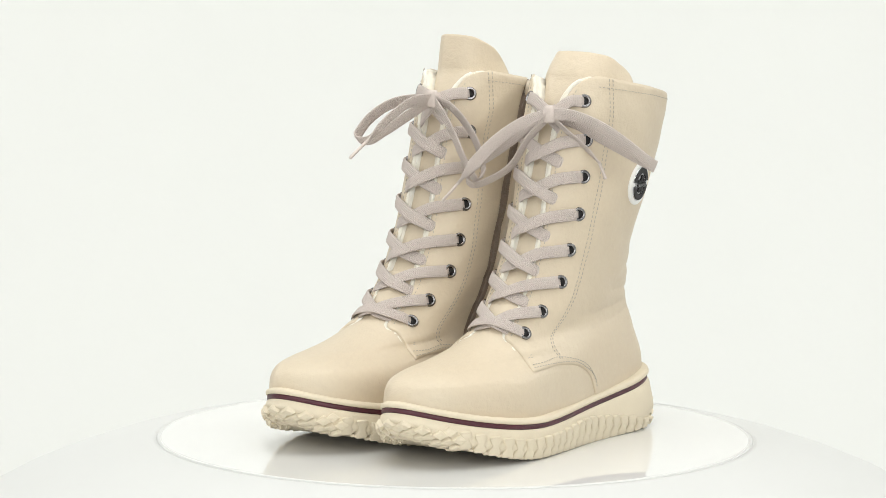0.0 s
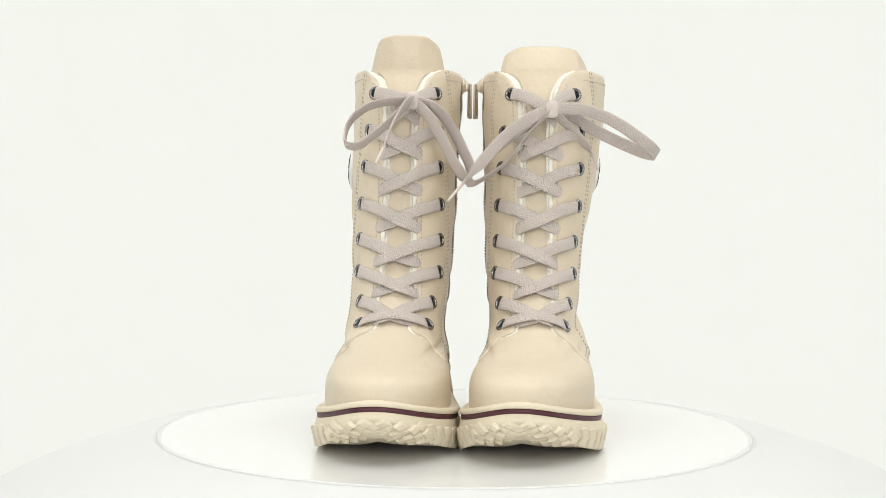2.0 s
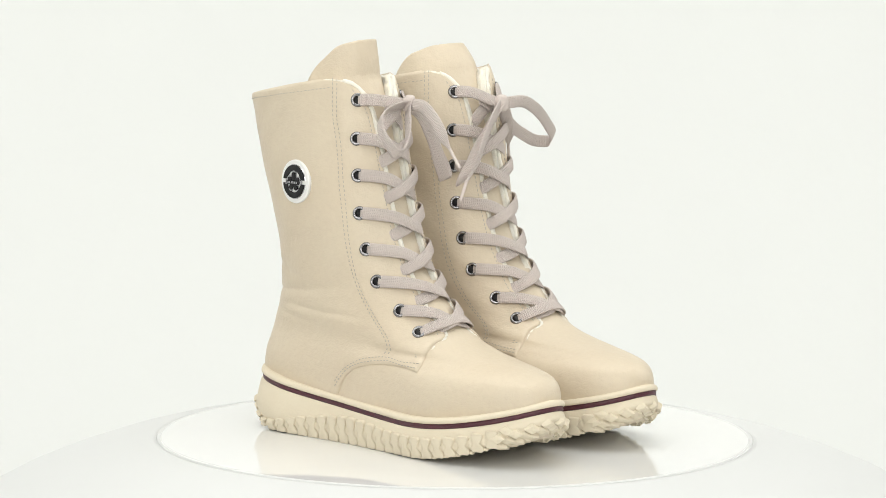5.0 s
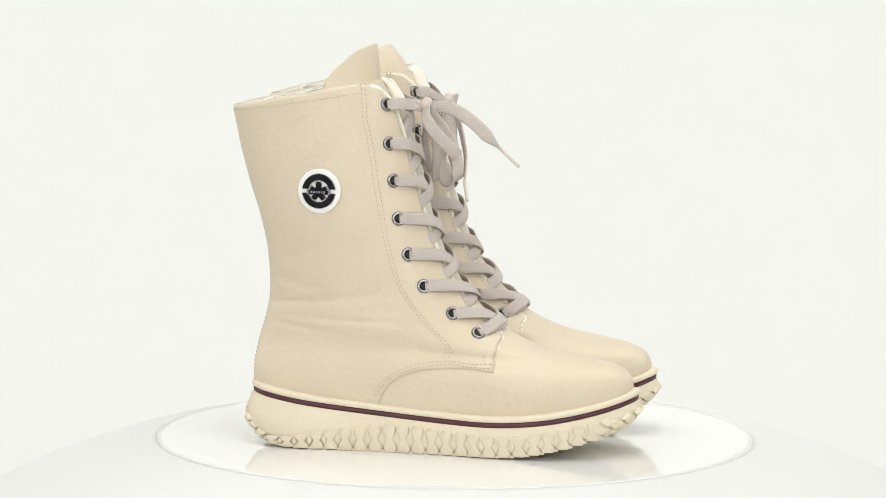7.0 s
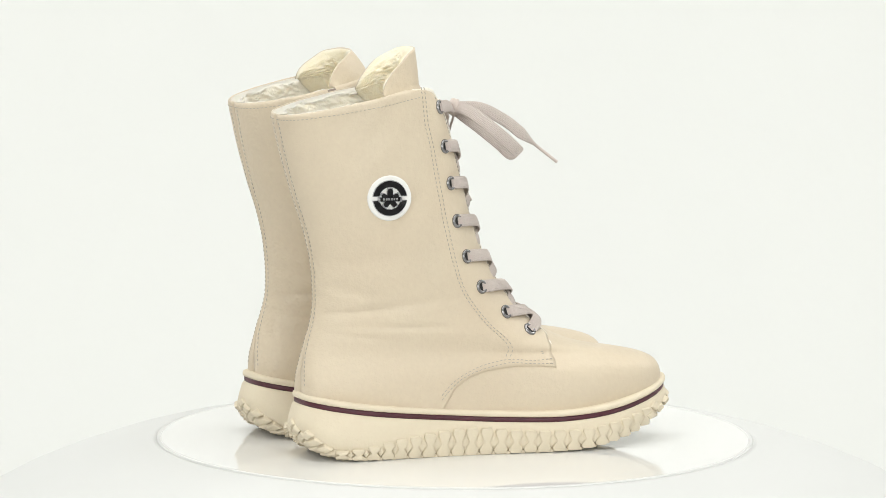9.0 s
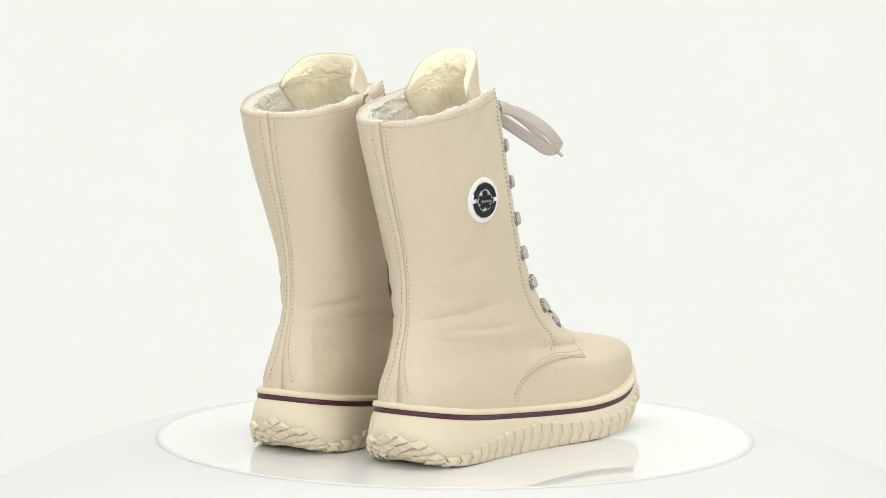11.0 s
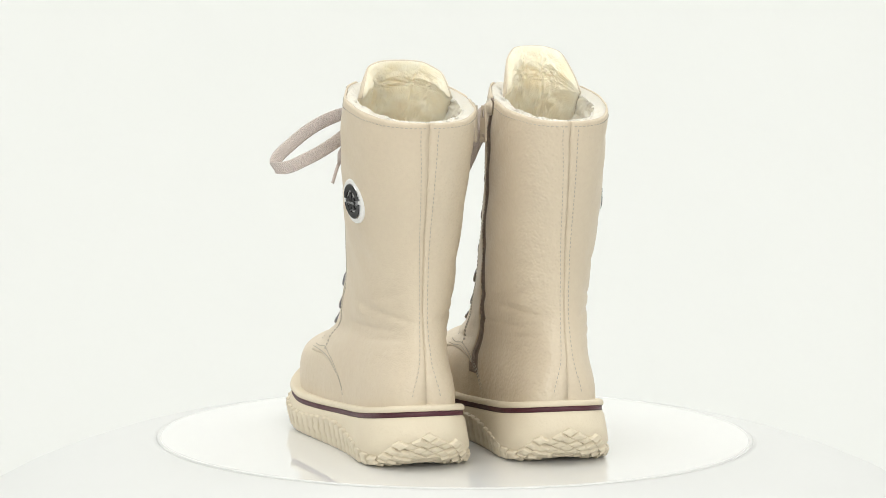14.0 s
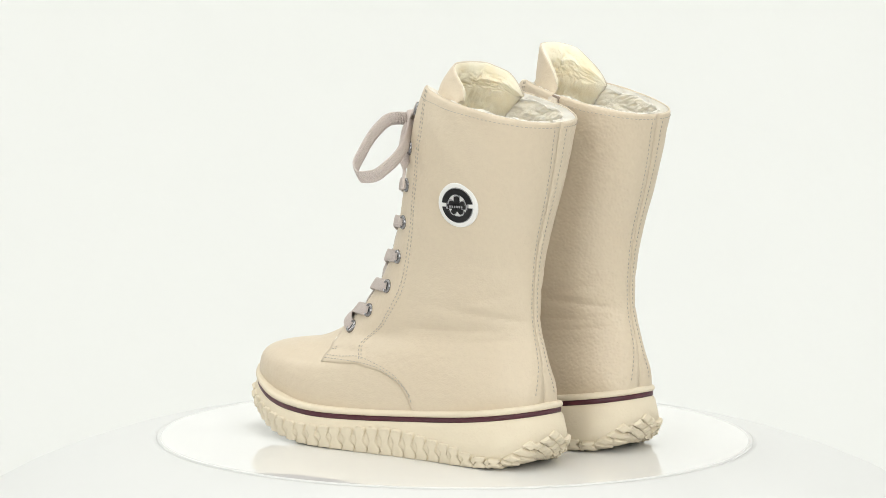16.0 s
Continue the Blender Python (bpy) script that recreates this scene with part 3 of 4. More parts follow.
def strand(points, normal, width=0.0086, thick=0.0017, count=26):
    """A flat lace that lies on a surface with these normals."""
    p, n = np.array(points, float), np.array(normal, float)
    t = np.gradient(p, axis=0)
    return ribbon(p, np.cross(t, n), width, thick, count)


def make_lacing(boot, last, spots, knot):
    def normal(phi, v):
        d = last.at(phi, v, 0.002) - last.at(phi, v, 0.0)
        return d / np.linalg.norm(d)
    for k in range(1, 7):
        for inner in (True, False):
            over = 0.0016 if (inner == (k % 2 == 0)) else 0.0
            s = 1 if inner else -1
            v0, v1 = spots[inner, k][1], spots[not inner, k + 1][1]
            phi0 = spots[inner, k][0]
            far = math.pi - abs(phi0)
            pts, nrm = [], []
            for a, dv, lift in ((0.0, 0.0, 0.0004), (0.10, 0.0, 0.0030), (0.32, 0.03, 0.0042), (0.62, 0.12, 0.0044), (0.86, 0.27, 0.0030 + over),
                                (1.05, 0.40, 0.0022 + over), (1.25, 0.50, 0.0016 + over), (1.45, 0.60, 0.0012), (1.66, 0.68, -0.0004), (1.92, 0.75, -0.0010)):
                ang = s * (abs(phi0) + far * a)
                vv = v0 + (v1 - v0) * dv
                pts.append(last.at(ang, vv, lift))
                nrm.append(normal(ang, vv))
            part("lace", strand(pts, nrm), LACE, boot)
    # straight bar over the last pair
    pts, nrm = [], []
    a0, a1 = spots[True, 7][0], 2 * math.pi + spots[False, 7][0]
    vm = (spots[True, 7][1] + spots[False, 7][1]) / 2
    for a, lift in ((0, 0.0004), (0.08, 0.003), (0.25, 0.0042), (0.5, 0.0050), (0.75, 0.0042), (0.92, 0.003), (1, 0.0004)):
        ang = a0 + (a1 - a0) * a
        vv = vm + 0.034 * math.sin(math.pi * a)
        pts.append(last.at(ang, vv, lift))
        nrm.append(normal(ang, vv))
    part("lace", strand(pts, nrm), LACE, boot)
    # from the top pair to the knot
    knot = np.array(knot)
    for inner in (True, False):
        phi0, v0 = spots[inner, 0]
        s = 1 if inner else -1
        far = math.pi - abs(phi0)
        pts, nrm = [], []
        for a, lift in ((0, 0.0004), (0.12, 0.003), (0.35, 0.004)):
            ang = s * (abs(phi0) + far * a)
            pts.append(last.at(ang, v0 - 0.01 * a, lift))
            nrm.append(normal(ang, v0))
        pts.append(knot * 0.75 + pts[-1] * 0.25)
        nrm.append((0.95, 0, 0.3))
        pts.append(knot)
        nrm.append((0.95, 0, 0.3))
        part("lace", strand(pts, nrm), LACE, boot)
        # under the knot the braid crosses down below the facing
        v1 = spots[not inner, 1][1]
        pts, nrm = [], []
        for a, dv, lift in ((0.8, 0.25, 0.003), (1.0, 0.42, 0.002 + 0.0014 * inner), (1.25, 0.6, 0.0014), (1.45, 0.75, 0.0), (1.6, 0.82, -0.0008)):
            ang = s * (abs(phi0) + far * a)
            pts.append(last.at(ang, v0 + (v1 - v0) * dv, lift))
            nrm.append(normal(ang, v0))
        part("lace", strand(pts, nrm, count=16), LACE, boot)


def make_knot(boot, at):
    """A wrapped turn of braid: a flattened barrel."""
    bm = bmesh.new()
    bmesh.ops.create_uvsphere(bm, u_segments=20, v_segments=12, radius=1)
    for v in bm.verts:
        x, y, z = v.co
        f = 1 + 0.08 * math.sin(9 * z + 2 * x)
        v.co = Vector((x * 0.0040 * f, (abs(y) ** 0.7) * math.copysign(0.0050, y), (abs(z) ** 0.6) * math.copysign(0.0062, z) * f))
    ob = part("bow_knot", bm, LACE, boot, "tight lace knot")
    ob.location = at


def make_bow(boot, at, loops, ends):
    make_knot(boot, at)
    for pts, side in loops:
        part("bow_loop", ribbon([at] + pts + [at], side, 0.0088, 0.0016, 56), LACE, boot, "loose loop of flat lace")
    for pts, side, tip in ends:
        end = part("lace_end", ribbon([at] + pts, side, 0.0090, 0.0016, 40, True), LACE, boot, "free end of flat lace")
        a, b = np.array(pts[-1]), np.array(tip)
        part("aglet", tube([a + (a - b) * 0.12, a * 0.5 + b * 0.5, b], 0.0011), LACE, end, "hard lace tip")


def stitches(paths, length=0.0021, pitch=0.0031, width=0.00045, high=0.0003):
    """Short threads laid along paths of (points, normals), in one mesh."""
    verts, faces = [], []
    for p, n in paths:
        p, n = np.array(p), np.array(n)
        s = np.concatenate([[0], np.cumsum(np.linalg.norm(np.diff(p, axis=0), axis=1))])
        for d in np.arange(pitch / 2, s[-1] - pitch / 2, pitch):
            a = np.array([np.interp(d - length / 2, s, p[:, k]) for k in range(3)])
            b = np.array([np.interp(d + length / 2, s, p[:, k]) for k in range(3)])
            u = np.array([np.interp(d, s, n[:, k]) for k in range(3)])
            t = (b - a) / max(np.linalg.norm(b - a), 1e-9)
            w = np.cross(t, u)
            w = w / max(np.linalg.norm(w), 1e-9) * width / 2
            k = len(verts)
            mid = (a + b) / 2 + u * high
            lo = -u * high
            verts += [tuple(q) for q in (a + lo, b + lo, mid + w - t * length * 0.3, mid + w + t * length * 0.3, mid - w - t * length * 0.3,
                                         mid - w + t * length * 0.3, a + w * 0.8 + lo, b + w * 0.8 + lo, a - w * 0.8 + lo, b - w * 0.8 + lo)]
            faces += [(k + 2, k + 3, k + 5, k + 4), (k + 6, k + 7, k + 3, k + 2), (k + 4, k + 5, k + 9, k + 8), (k + 6, k + 2, k + 4, k + 8),
                      (k + 3, k + 7, k + 9, k + 5)]
    return verts, [], faces


def make_stitching(boot, last, made):
    paths = []

    def line(pv, lift=0.0015):
        ph = np.array([a for a, _ in pv])
        vv = np.array([b for _, b in pv])
        f = curve1([(i, (a, b)) for i, (a, b) in enumerate(zip(ph, vv))])
        q = f(np.linspace(0, len(pv) - 1, 160))
        p = last.at(q[:, 0], np.minimum(q[:, 1], 0.999), lift)
        n = last.at(q[:, 0], np.minimum(q[:, 1], 0.999), lift + 0.002) - p
        n /= np.linalg.norm(n, axis=1, keepdims=True)
        paths.append((p, n))
    for inner in (True, False):
        s = 1 if inner else -1
        edge, low = made["keys", inner], made["low", inner]
        # down the back seam
        line([(s * 0.082, v) for v in np.linspace(0.12, 0.965, 9)])
        # along the collar
        line([(s * a, 0.972) for a in np.linspace(0.02, float(edge(0.972)) - 0.35, 10)])
        # along the facing edge
        line([(s * (float(edge(v)) - 0.085), v) for v in np.linspace(0.40, 0.965, 14)])
        # behind the eyelets, double
        for shift in (0.0, -0.0028):
            pts = [(-0.0561, 0.2535), (-0.0535, 0.23), (-0.0489, 0.2081), (-0.0402, 0.1578), (-0.0291, 0.119), (-0.0096, 0.0897), (0.0052, 0.076),
                   (0.0041, 0.0630)]
            row = [last.find(x + shift, z, inner) for x, z in pts]
            line([(s * a, b) for a, b in row])
        # two rows over the low border
        for lift in (0.0018, 0.0040):
            row = [last.find(x, z + lift, inner) for x, z in ((0.0370, 0.0585), (0.022, 0.0590), (0.0057, 0.0598), (-0.0136, 0.0575),
                                                             (-0.0265, 0.0530), (-0.0365, 0.0465), (-0.0455, 0.0360))]
            line([(s * a, b) for a, b in row])
        # the bar tack by the corner
        for z in (0.0685, 0.0665):
            row = [last.find(x, z, inner) for x in (0.0290, 0.0310, 0.0330, 0.0350)]
            line([(s * a, b) for a, b in row])
    part("stitching", stitches(paths), THREAD, boot, "rows of pale grey stitches", smooth=False)


def make_zip(boot, last, made):
    """Tape, teeth, slider and pull on the inner side."""
    zc, edge = made["zip"], made["keys", True]
    vs = np.linspace(0.115, 0.995, 120)
    mid = zc(vs) * edge(vs)
    c = np.linspace(-0.075, 0.075, 9)
    o = last.at(mid[:, None] + c[None, :], vs[:, None], 0.0008 + 0 * c[None, :])
    i = last.at(mid[:, None] + c[None, :], vs[:, None], -0.0005 + 0 * c[None, :])
    if last.side < 0:
        o, i = o[:, ::-1], i[:, ::-1]
    zipper = part("zip", shell(i, o), ZIPTAPE, boot, "closed taupe zip down the inner side")
    verts, faces = [], []
    for k, v in enumerate(np.linspace(0.125, 0.965, 134)):
        m = frame_on(last, float(zc(v) * edge(v)), v, 0.0011)
        q = len(verts)
        dx = 0.0004 * (1 if k % 2 else -1)
        for x, y, z in ((-0.0014, -0.0006, 0), (0.0014, -0.0006, 0), (0.0014, 0.0006, 0), (-0.0014, 0.0006, 0),
                        (-0.0011, -0.0004, 0.0009), (0.0011, -0.0004, 0.0009), (0.0011, 0.0004, 0.0009), (-0.0011, 0.0004, 0.0009)):
            verts.append(tuple(m @ Vector((x + dx, y, z))))
        faces += [tuple(q + n for n in f) for f in ((4, 5, 6, 7), (0, 1, 5, 4), (1, 2, 6, 5), (2, 3, 7, 6), (3, 0, 4, 7))]
    part("zip_teeth", (verts, [], faces), ZIPTAPE, zipper, "fine zip teeth", smooth=False)
    v = 0.965
    m = frame_on(last, float(zc(v) * edge(v)), v, 0.0022)
    bm = bmesh.new()
    bmesh.ops.create_cube(bm, size=1)
    for q in bm.verts:
        taper = 1.0 if q.co.y > 0 else 0.72
        q.co = Vector((q.co.x * 0.0085 * taper, q.co.y * 0.0105, q.co.z * 0.0042))
    bmesh.ops.bevel(bm, geom=bm.edges[:], offset=0.0012, segments=3, affect="EDGES")
    slider = part("zip_slider", bm, ZIPMETAL, zipper, "cream enamelled zip slider")
    slider.matrix_local = m
    bm = bmesh.new()
    bmesh.ops.create_uvsphere(bm, u_segments=12, v_segments=8, radius=1)
    for q in bm.verts:
        q.co = Vector((q.co.x * 0.0017, q.co.y * 0.0042, 0.0022 + q.co.z * 0.0022))
    bridge = part("slider_bridge", bm, ZIPMETAL, zipper, "cream enamelled bridge of the slider")
    bridge.matrix_local = m
    # the pull hangs from the bridge: a tapered plate with two slots
    out = [(-0.0021, 0.0), (0.0021, 0.0), (0.0031, -0.0235), (0.0023, -0.0250), (-0.0023, -0.0250), (-0.0031, -0.0235)]
    slot = [(-0.0011, -0.0030), (0.0011, -0.0030), (0.0013, -0.0075), (0.0008, -0.0085), (-0.0008, -0.0085), (-0.0013, -0.0075)]
    slot2 = [(-0.0013, -0.0195), (0.0013, -0.0195), (0.0013, -0.0212), (0.0009, -0.0222), (-0.0009, -0.0222), (-0.0013, -0.0212)]
    bm = bmesh.new()
    top = []
    for z in (0.0, 0.0013):
        a = [bm.verts.new((x, y, z)) for x, y in out]
        b = [bm.verts.new((x, y, z)) for x, y in slot]
        d = [bm.verts.new((x, y, z)) for x, y in slot2]
        top.append((a, b, d))
        bm.faces.new((a[0], a[1], b[1], b[0]))
        bm.faces.new((a[1], a[2], d[1], b[2], b[1]))
        bm.faces.new((b[3], b[2], d[1], d[0], b[5], b[4]))
        bm.faces.new((a[5], a[0], b[0], b[5], d[0]))
        bm.faces.new((a[2], d[2], d[1]))
        bm.faces.new((a[5], d[0], d[5]))
        bm.faces.new((a[2], a[3], d[3], d[2]))
        bm.faces.new((a[3], a[4], d[4], d[3]))
        bm.faces.new((a[4], a[5], d[5], d[4]))
    for k in range(3):
        lo, hi = top[0][k], top[1][k]
        for j in range(6):
            bm.faces.new((lo[j], lo[(j + 1) % 6], hi[(j + 1) % 6], hi[j]))
    pull = part("zip_pull", bm, ZIPMETAL, zipper, "cream metal zip pull hanging down", smooth=False)
    hang = m.copy()
    z = (Vector((m[0][2], m[1][2], 0)).normalized() + Vector((-0.45, 0, 0))).normalized()
    y = Vector((0, 0, 1))
    x = y.cross(z)
    at = m @ Vector((0, 0.002, 0.0042))
    for k in range(3):
        hang[k][0], hang[k][1], hang[k][2], hang[k][3] = x[k], y[k], z[k], at[k]
    pull.matrix_local = hang


def make_badge(boot, last, x, z):
    phi, v = last.find(x, z, False)
    m = frame_on(last, -phi, v, 0.0014)
    # upright on the boot
    n = Vector((m[0][2], m[1][2], m[2][2]))
    up = (Vector((0, 0, 1)) - n * n.z).normalized()
    r = up.cross(n)
    for k in range(3):
        m[k][0], m[k][1] = r[k], up[k]
    badge = part("badge", revolve([(0, -0.0024), (0.0143, -0.0024), (0.0147, 0.0000), (0.0145, 0.0008), (0.0136, 0.0012), (0.0128, 0.0010), (0.0121, 0.0012), (0, 0.0012)], 64),
                 BADGEWHITE, boot, "round white leather badge with a black metal emblem")
    badge.matrix_local = m @ Matrix.Diagonal((1.05, 1.05, 1, 1))

    def plate(name, outline, mat, z0, z1, label=""):
        bm = bmesh.new()
        lo = [bm.verts.new((a, b, z0)) for a, b in outline]
        hi = [bm.verts.new((a * 0.97, b * 0.97, z1)) for a, b in outline]
        bm.faces.new(lo[::-1])
        bm.faces.new(hi)
        for j in range(len(lo)):
            k = (j + 1) % len(lo)
            bm.faces.new((lo[j], lo[k], hi[k], hi[j]))
        return part(name, bm, mat, badge, label, smooth=False)
    for s in (1, -1):
        arc = [(0.0114 * math.cos(a), s * 0.0114 * math.sin(a)) for a in np.linspace(0.14, math.pi - 0.14, 24)]
        arc += [(0.0076 * math.cos(a), s * 0.0076 * math.sin(a)) for a in np.linspace(math.pi - 0.2, 0.2, 20)]
        rim = [(0.0118 * math.cos(a), s * 0.0118 * math.sin(a)) for a in np.linspace(0.11, math.pi - 0.11, 24)]
        rim += [(0.0072 * math.cos(a), s * 0.0072 * math.sin(a)) for a in np.linspace(math.pi - 0.16, 0.16, 20)]
        plate("badge_arc_rim", rim if s > 0 else rim[::-1], CHROME, 0.0010, 0.0018, "thin chrome edge of the half ring")
        plate("badge_arc", arc if s > 0 else arc[::-1], BADGEBLACK, 0.0010, 0.0024, "glossy black half ring")
    for ang, length, wide in ((90, 0.0078, 0.0033), (28, 0.0070, 0.0029), (152, 0.0070, 0.0029), (-50, 0.0064, 0.0030), (-130, 0.0064, 0.0030)):
        a = radians(ang)
        ca, sa = math.cos(a), math.sin(a)
        leaf = []
        for t in np.linspace(0, 2 * math.pi, 14, endpoint=False):
            u = length * (0.5 - 0.5 * math.cos(t))
            w = wide * math.sin(t) * (0.6 + 0.4 * math.cos(t - math.pi) ** 2)
            leaf.append((u * ca - w * sa, u * sa + w * ca - 0.0008))
        plate("badge_petal_rim", [(a * 1.10, (b + 0.0008) * 1.10 - 0.0008) for a, b in leaf], CHROME, 0.0010, 0.0022, "thin chrome edge of a petal")
        plate("badge_petal", [(a * 0.92, (b + 0.0008) * 0.92 - 0.0008) for a, b in leaf], BADGEBLACK, 0.0012, 0.0028, "glossy black petal")
    plate("badge_bar", [(-0.0066, -0.0020), (0.0066, -0.0020), (0.0070, 0.0008), (-0.0070, 0.0008)], BADGEBLACK, 0.0010, 0.0031, "glossy black bar with chrome marks")
    plate("badge_bar_rim", [(-0.0082, -0.0023), (0.0082, -0.0023), (0.0082, 0.0011), (-0.0082, 0.0011)], CHROME, 0.0010, 0.0027, "chrome bar")
    for k in range(6):
        x0 = -0.0052 + k * 0.0018
        plate("badge_mark", [(x0, -0.0013), (x0 + 0.0012, -0.0013), (x0 + 0.0012, 0.0002), (x0, 0.0002)], CHROME, 0.0029, 0.00345)


for boot, last, made, knot, badge_at, closer in (
        (right, right_last, right_made, (-0.0190, 0.0105, 0.2350), (-0.0847, 0.1792), 0.0),
        (left, left_last, left_made, (-0.0205, 0.0090, 0.2295), (-0.0890, 0.1782), 0.0022)):
    spots = make_eyelets(boot, last, closer)
    make_lacing(boot, last, spots, knot)
    make_stitching(boot, last, made)
    make_zip(boot, last, made)
    make_badge(boot, last, *badge_at)

make_bow(right, (-0.0180, 0.0105, 0.2350),
         [([(-0.0155, -0.0060, 0.2345), (-0.0125, -0.0220, 0.2300), (-0.0060, -0.0310, 0.2230), (0.0040, -0.0350, 0.2135), (0.0112, -0.0340, 0.2065),
            (0.0098, -0.0280, 0.2050), (0.0045, -0.0160, 0.2120), (-0.0060, -0.0030, 0.2230), (-0.0150, 0.0060, 0.2315)], (0.7, -0.1, 0.7)),
          ([(-0.0170, 0.0240, 0.2320), (-0.0230, 0.0370, 0.2170), (-0.0250, 0.0460, 0.2000), (-0.0215, 0.0515, 0.1850), (-0.0190, 0.0490, 0.1800),
            (-0.0170, 0.0420, 0.1890), (-0.0150, 0.0300, 0.2120), (-0.0150, 0.0190, 0.2280)], (0.45, 0.75, 0.45))],
         [([(-0.0040, 0.0070, 0.2350), (0.0150, 0.0010, 0.2265), (0.0300, -0.0045, 0.2140), (0.0379, -0.0068, 0.2074)], (0.40, 0.30, 0.85),
           (0.0503, -0.0114, 0.1971))])
make_bow(left, (-0.0200, 0.0090, 0.2295),
         [([(-0.0170, 0.0250, 0.2305), (-0.0215, 0.0460, 0.2245), (-0.0280, 0.0680, 0.2110), (-0.0330, 0.0800, 0.2010), (-0.0390, 0.0830, 0.1965), (-0.0440, 0.0780, 0.1965),
            (-0.0450, 0.0600, 0.2030), (-0.0400, 0.0400, 0.2130), (-0.0300, 0.0220, 0.2240)], (0.15, 0.48, 0.86)),
          ([(-0.0160, -0.0050, 0.2190), (-0.0120, -0.0240, 0.2050), (-0.0040, -0.0480, 0.1820), (-0.0080, -0.0470, 0.1780), (-0.0170, -0.0350, 0.1830),
            (-0.0200, -0.0250, 0.1900), (-0.0190, -0.0080, 0.2120)], (0.70, 0.35, 0.60))],
         [([(-0.0125, -0.0060, 0.2240), (-0.0050, -0.0240, 0.2110), (0.0010, -0.0410, 0.1925), (0.0020, -0.0530, 0.1790)], (0.30, -0.62, 0.72), (0.0056, -0.0630, 0.1670)),
          ([(-0.0240, 0.0180, 0.2200), (-0.0330, 0.0310, 0.2060), (-0.0390, 0.0380, 0.1960)], (0.7, 0.5, 0.4), (-0.0413, 0.0419, 0.1850))])


# ---- the tread ----
TREAD_TOP = curve1([(-0.138, 0.0225), (-0.12, 0.0065), (-0.105, 0.0075), (-0.085, 0.0115), (-0.065, 0.0142), (-0.045, 0.0168), (-0.025, 0.0178), (0.015, 0.0148),
                    (0.055, 0.0146), (0.075, 0.0172), (0.095, 0.0212), (0.115, 0.0270), (0.128, 0.0320), (0.136, 0.0345)])


def piece_mesh(name, outline, crown, inset, smooth=True):
    """A raised piece: its outline at the foot, a smaller one higher up and a crown."""
    n = len(outline)
    c = np.mean(outline, axis=0)
    verts = [(x, y, -0.8) for x, y in outline]
    verts += [(c[0] + (x - c[0]) * 0.97, c[1] + (y - c[1]) * 0.98, 0.35) for x, y in outline]
    verts += [(c[0] + (x - c[0]) * inset, c[1] + (y - c[1]) * inset, 0.85) for x, y in outline]
    verts.append((c[0], c[1], crown))
    faces = []
    for r in (0, 1):
        faces += [(r * n + j, r * n + (j + 1) % n, (r + 1) * n + (j + 1) % n, (r + 1) * n + j) for j in range(n)]
    faces += [(2 * n + j, 2 * n + (j + 1) % n, 3 * n) for j in range(n)]
    me = bpy.data.meshes.new(name)
    me.from_pydata(verts, [], faces)
    me.materials.append(TREAD)
    me.polygons.foreach_set("use_smooth", [smooth] * len(faces))
    return me


LUG = piece_mesh("tread_lug", [(-0.34, -0.04), (0.34, -0.04), (0.48, 0.10), (0.48, 0.20), (0.20, 0.52), (0.46, 0.90), (0.36, 1.02), (-0.36, 1.02), (-0.46, 0.90),
                               (-0.20, 0.52), (-0.48, 0.20), (-0.48, 0.10)], 1.02, 0.90)
DIAMOND = piece_mesh("tread_diamond", [(0, 0.16), (0.25, 0.52), (0, 0.90), (-0.25, 0.52)], 1.2, 0.70)
KNOB = piece_mesh("tread_knob", [(-0.16, -0.10), (0.16, -0.10), (0.20, 0.06), (0, 0.20), (-0.20, 0.06)], 1.0, 0.7)
SCALE = piece_mesh("tread_scale", [(-0.50, 0.50), (-0.04, 0.02), (0.04, 0.02), (0.50, 0.50), (0.04, 0.98), (-0.04, 0.98)], 1.15, 0.84, False)


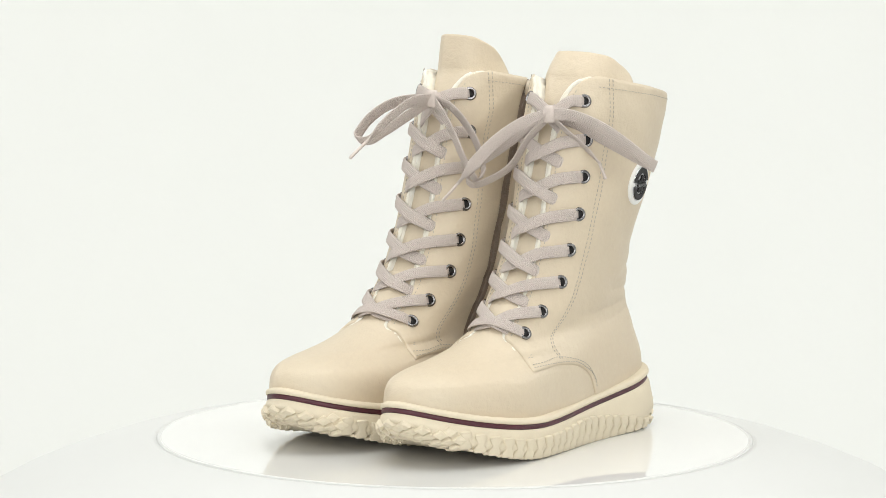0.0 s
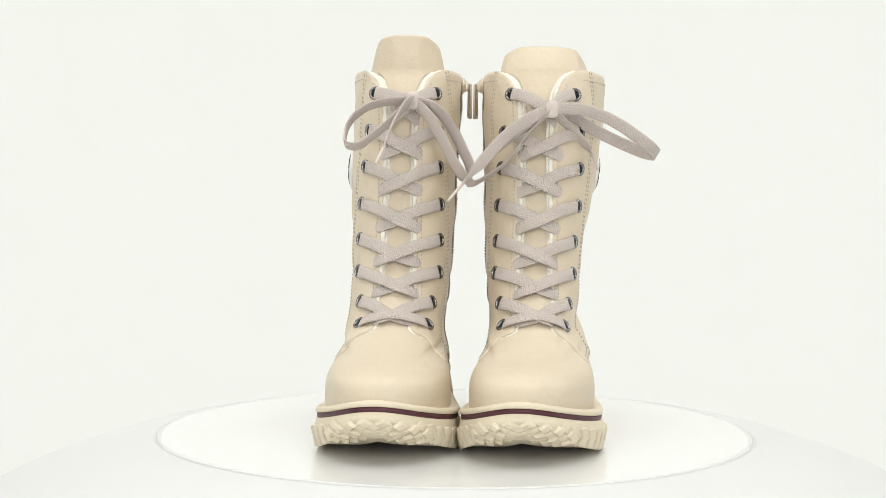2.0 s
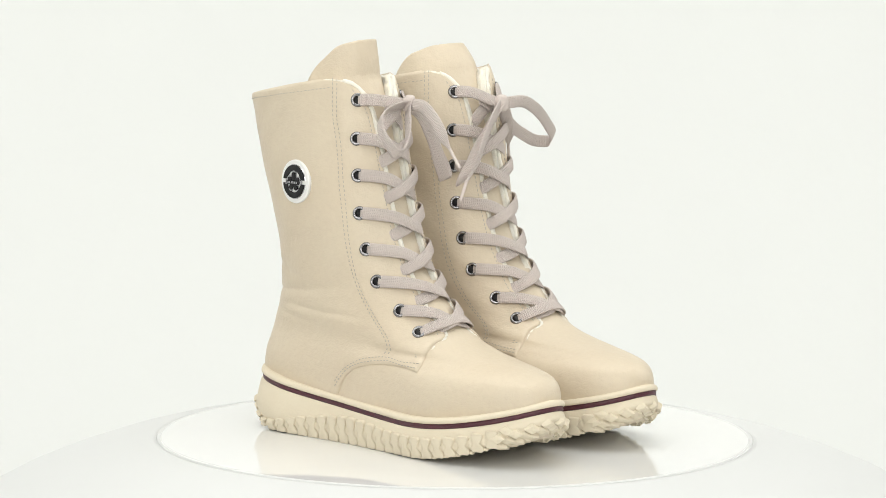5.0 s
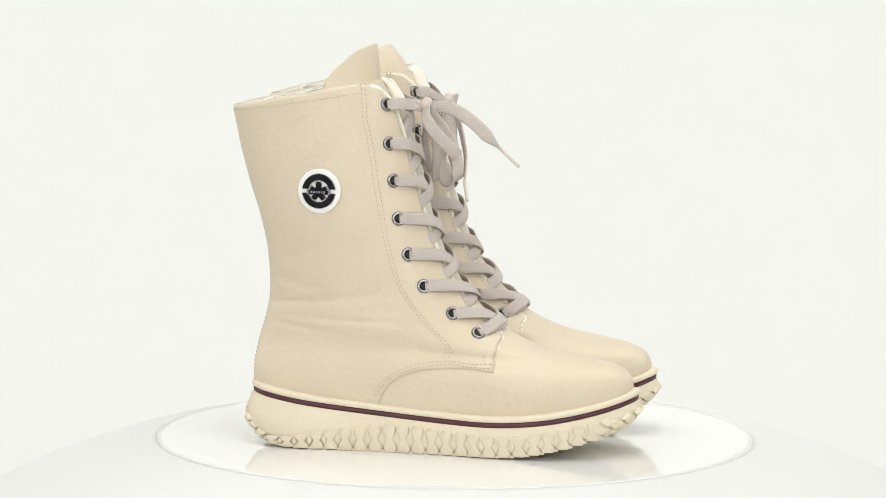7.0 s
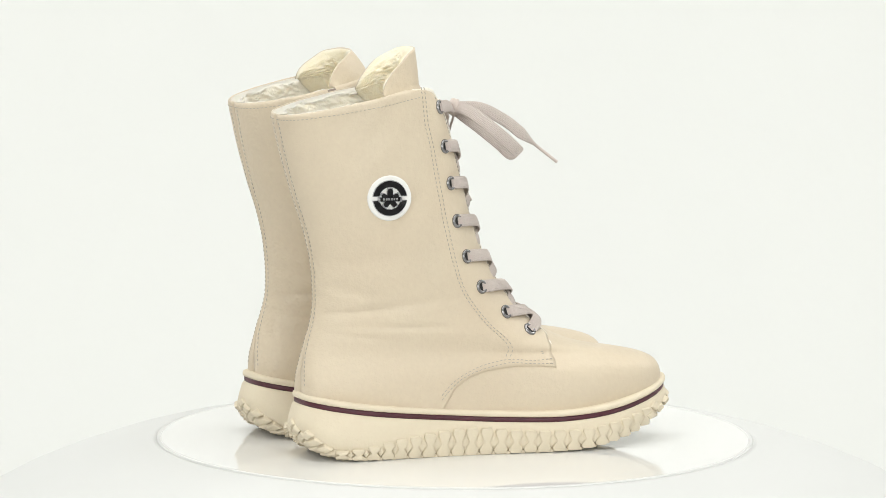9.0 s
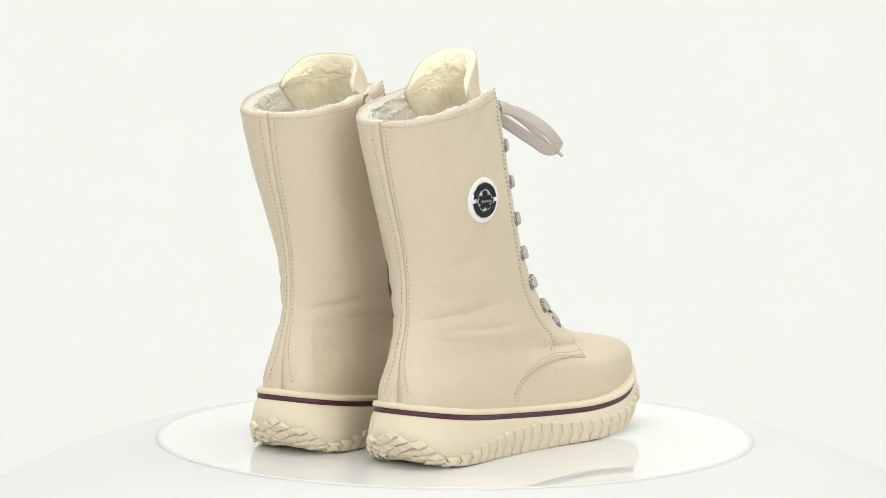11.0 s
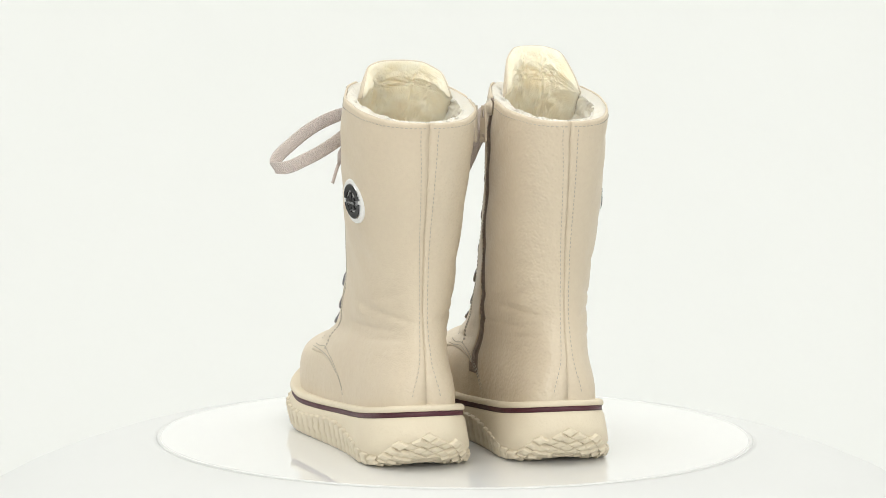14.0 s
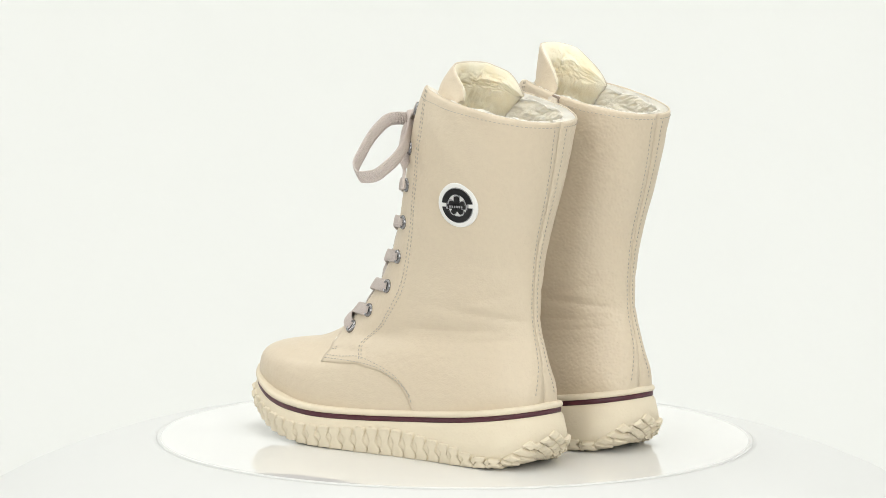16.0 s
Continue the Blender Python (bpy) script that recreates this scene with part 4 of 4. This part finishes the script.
def make_tread(boot, sole, side, toe_in):
    p, n, s, total = sole_ring(side, toe_in, 720)
    x = p[:, 0]

    def put(me, i, z0, wide, tall, deep, off=0.0006, lean=0.0026):
        """lean: how far the foot of a piece is drawn in under the sole."""
        q = p[i] + n[i] * (off - lean)
        t = np.array([-n[i][1], n[i][0]])
        m = Matrix(((t[0] * wide, n[i][0] * lean, n[i][0] * deep, q[0]), (t[1] * wide, n[i][1] * lean, n[i][1] * deep, q[1]),
                    (0, tall, -deep * 0.25, z0), (0, 0, 0, 1)))
        ob = new(me.name.split(".")[0], me)
        ob.parent = sole
        ob.matrix_local = m

    pitch = 0.0103
    count = int(round(total / pitch))
    step = total / count
    for k in range(count):
        for half in (0, 1):
            i = int(round(((k + half * 0.5) * step) / total * 720)) % 720
            xi = x[i]
            if xi < -0.119 or xi > 0.112:
                continue
            zb, zt = float(BOTTOM_Z(xi)), float(TREAD_TOP(xi))
            tall = zt - zb
            lift = 0.0010 + 0.0024 * min(max((-xi - 0.06) / 0.06, 0), 1)
            if half == 0:
                put(LUG, i, zb + 0.0012, step * 0.95, tall, 0.0022, lift + 0.0003)
            else:
                put(DIAMOND, i, zb + 0.0010, step * 0.92, tall, 0.0016, lift)
                put(KNOB, i, zb + 0.0012, step, 0.009, 0.0018, lift - 0.0006)
    # heel and toe: lying scales in rows from the underside up the wall, offset from row to row
    for heel in (True, False):
        wide, tall, gap = (0.0120, 0.0066, 0.0034) if heel else (0.0120, 0.0072, 0.0037)
        middle = 0 if heel else 360
        for row in range(12):
            for j in range(-9, 10):
                arc = (j + 0.5 * (row % 2)) * wide
                i = int(round(middle + arc / total * 720)) % 720
                if (heel and x[i] > -0.112) or (not heel and x[i] < 0.106):
                    continue
                zb, zs = float(BOTTOM_Z(x[i])), float(STRIPE_Z(x[i])) + 0.0018
                line = []
                for off in (-0.020, -0.010, -0.0035):
                    line.append((off, float(BOTTOM_Z(p[i][0] + n[i][0] * off)) + 0.0012))
                flare = 0.0030 * min(max((-x[i] - 0.06) / 0.06, 0), 1)
                line += [(-0.0004 + flare * 0.4, zb + 0.0034), (0.0012 + flare, zb * 0.72 + zs * 0.28), (0.0010 + flare * 0.7, zb * 0.5 + zs * 0.5), (0.0004 + flare * 0.2, zs - 0.0062)]
                line = np.array(line)
                d = np.concatenate([[0], np.cumsum(np.linalg.norm(np.diff(line, axis=0), axis=1))])
                at = 0.006 + row * gap
                top = float(np.interp((0.0262 - 11.0 * arc * arc) if heel else zs - 0.0062, line[:, 1], d))
                if at + tall * 0.45 > top:
                    continue
                c = np.array([np.interp(at, d, line[:, k]) for k in (0, 1)])
                e = np.array([np.interp(at + 0.002, d, line[:, k]) - np.interp(at - 0.002, d, line[:, k]) for k in (0, 1)])
                e /= np.linalg.norm(e)
                t, out, high = (-n[i][1], n[i][0]), e[1], -e[0]
                deep = 0.0016 + 0.0005 * (row % 2)
                up = (n[i][0] * e[0], n[i][1] * e[0], e[1])
                nr = (n[i][0] * out, n[i][1] * out, high)
                q = (p[i][0] + n[i][0] * c[0], p[i][1] + n[i][1] * c[0], c[1])
                rows = [[t[k] * wide * 0.97 if k < 2 else 0.0, up[k] * tall, nr[k] * deep, q[k] - up[k] * tall * 0.5] for k in range(3)]
                ob = new("tread_scale", SCALE)
                ob.parent = sole
                ob.matrix_local = Matrix((*rows, (0, 0, 0, 1)))


for boot, side, toe_in in ((right, 1, RIGHT_TOE), (left, -1, LEFT_TOE)):
    make_tread(boot, [c for c in boot.children if c.name.split(".")[0] == "sole"][0], side, toe_in)


def motions():
    """The disc turns at an even speed and carries both boots."""
    times = [k * 0.5 for k in range(33)]
    for thing, at in ((disc, pose(0, 0, TOP)), (right, RIGHT_AT), (left, LEFT_AT)):
        walk(thing, [(t, pose(AXIS, 0, 0, 0, 0, TURN_START + TURN_RATE * t) @ at) for t in times])


motions()
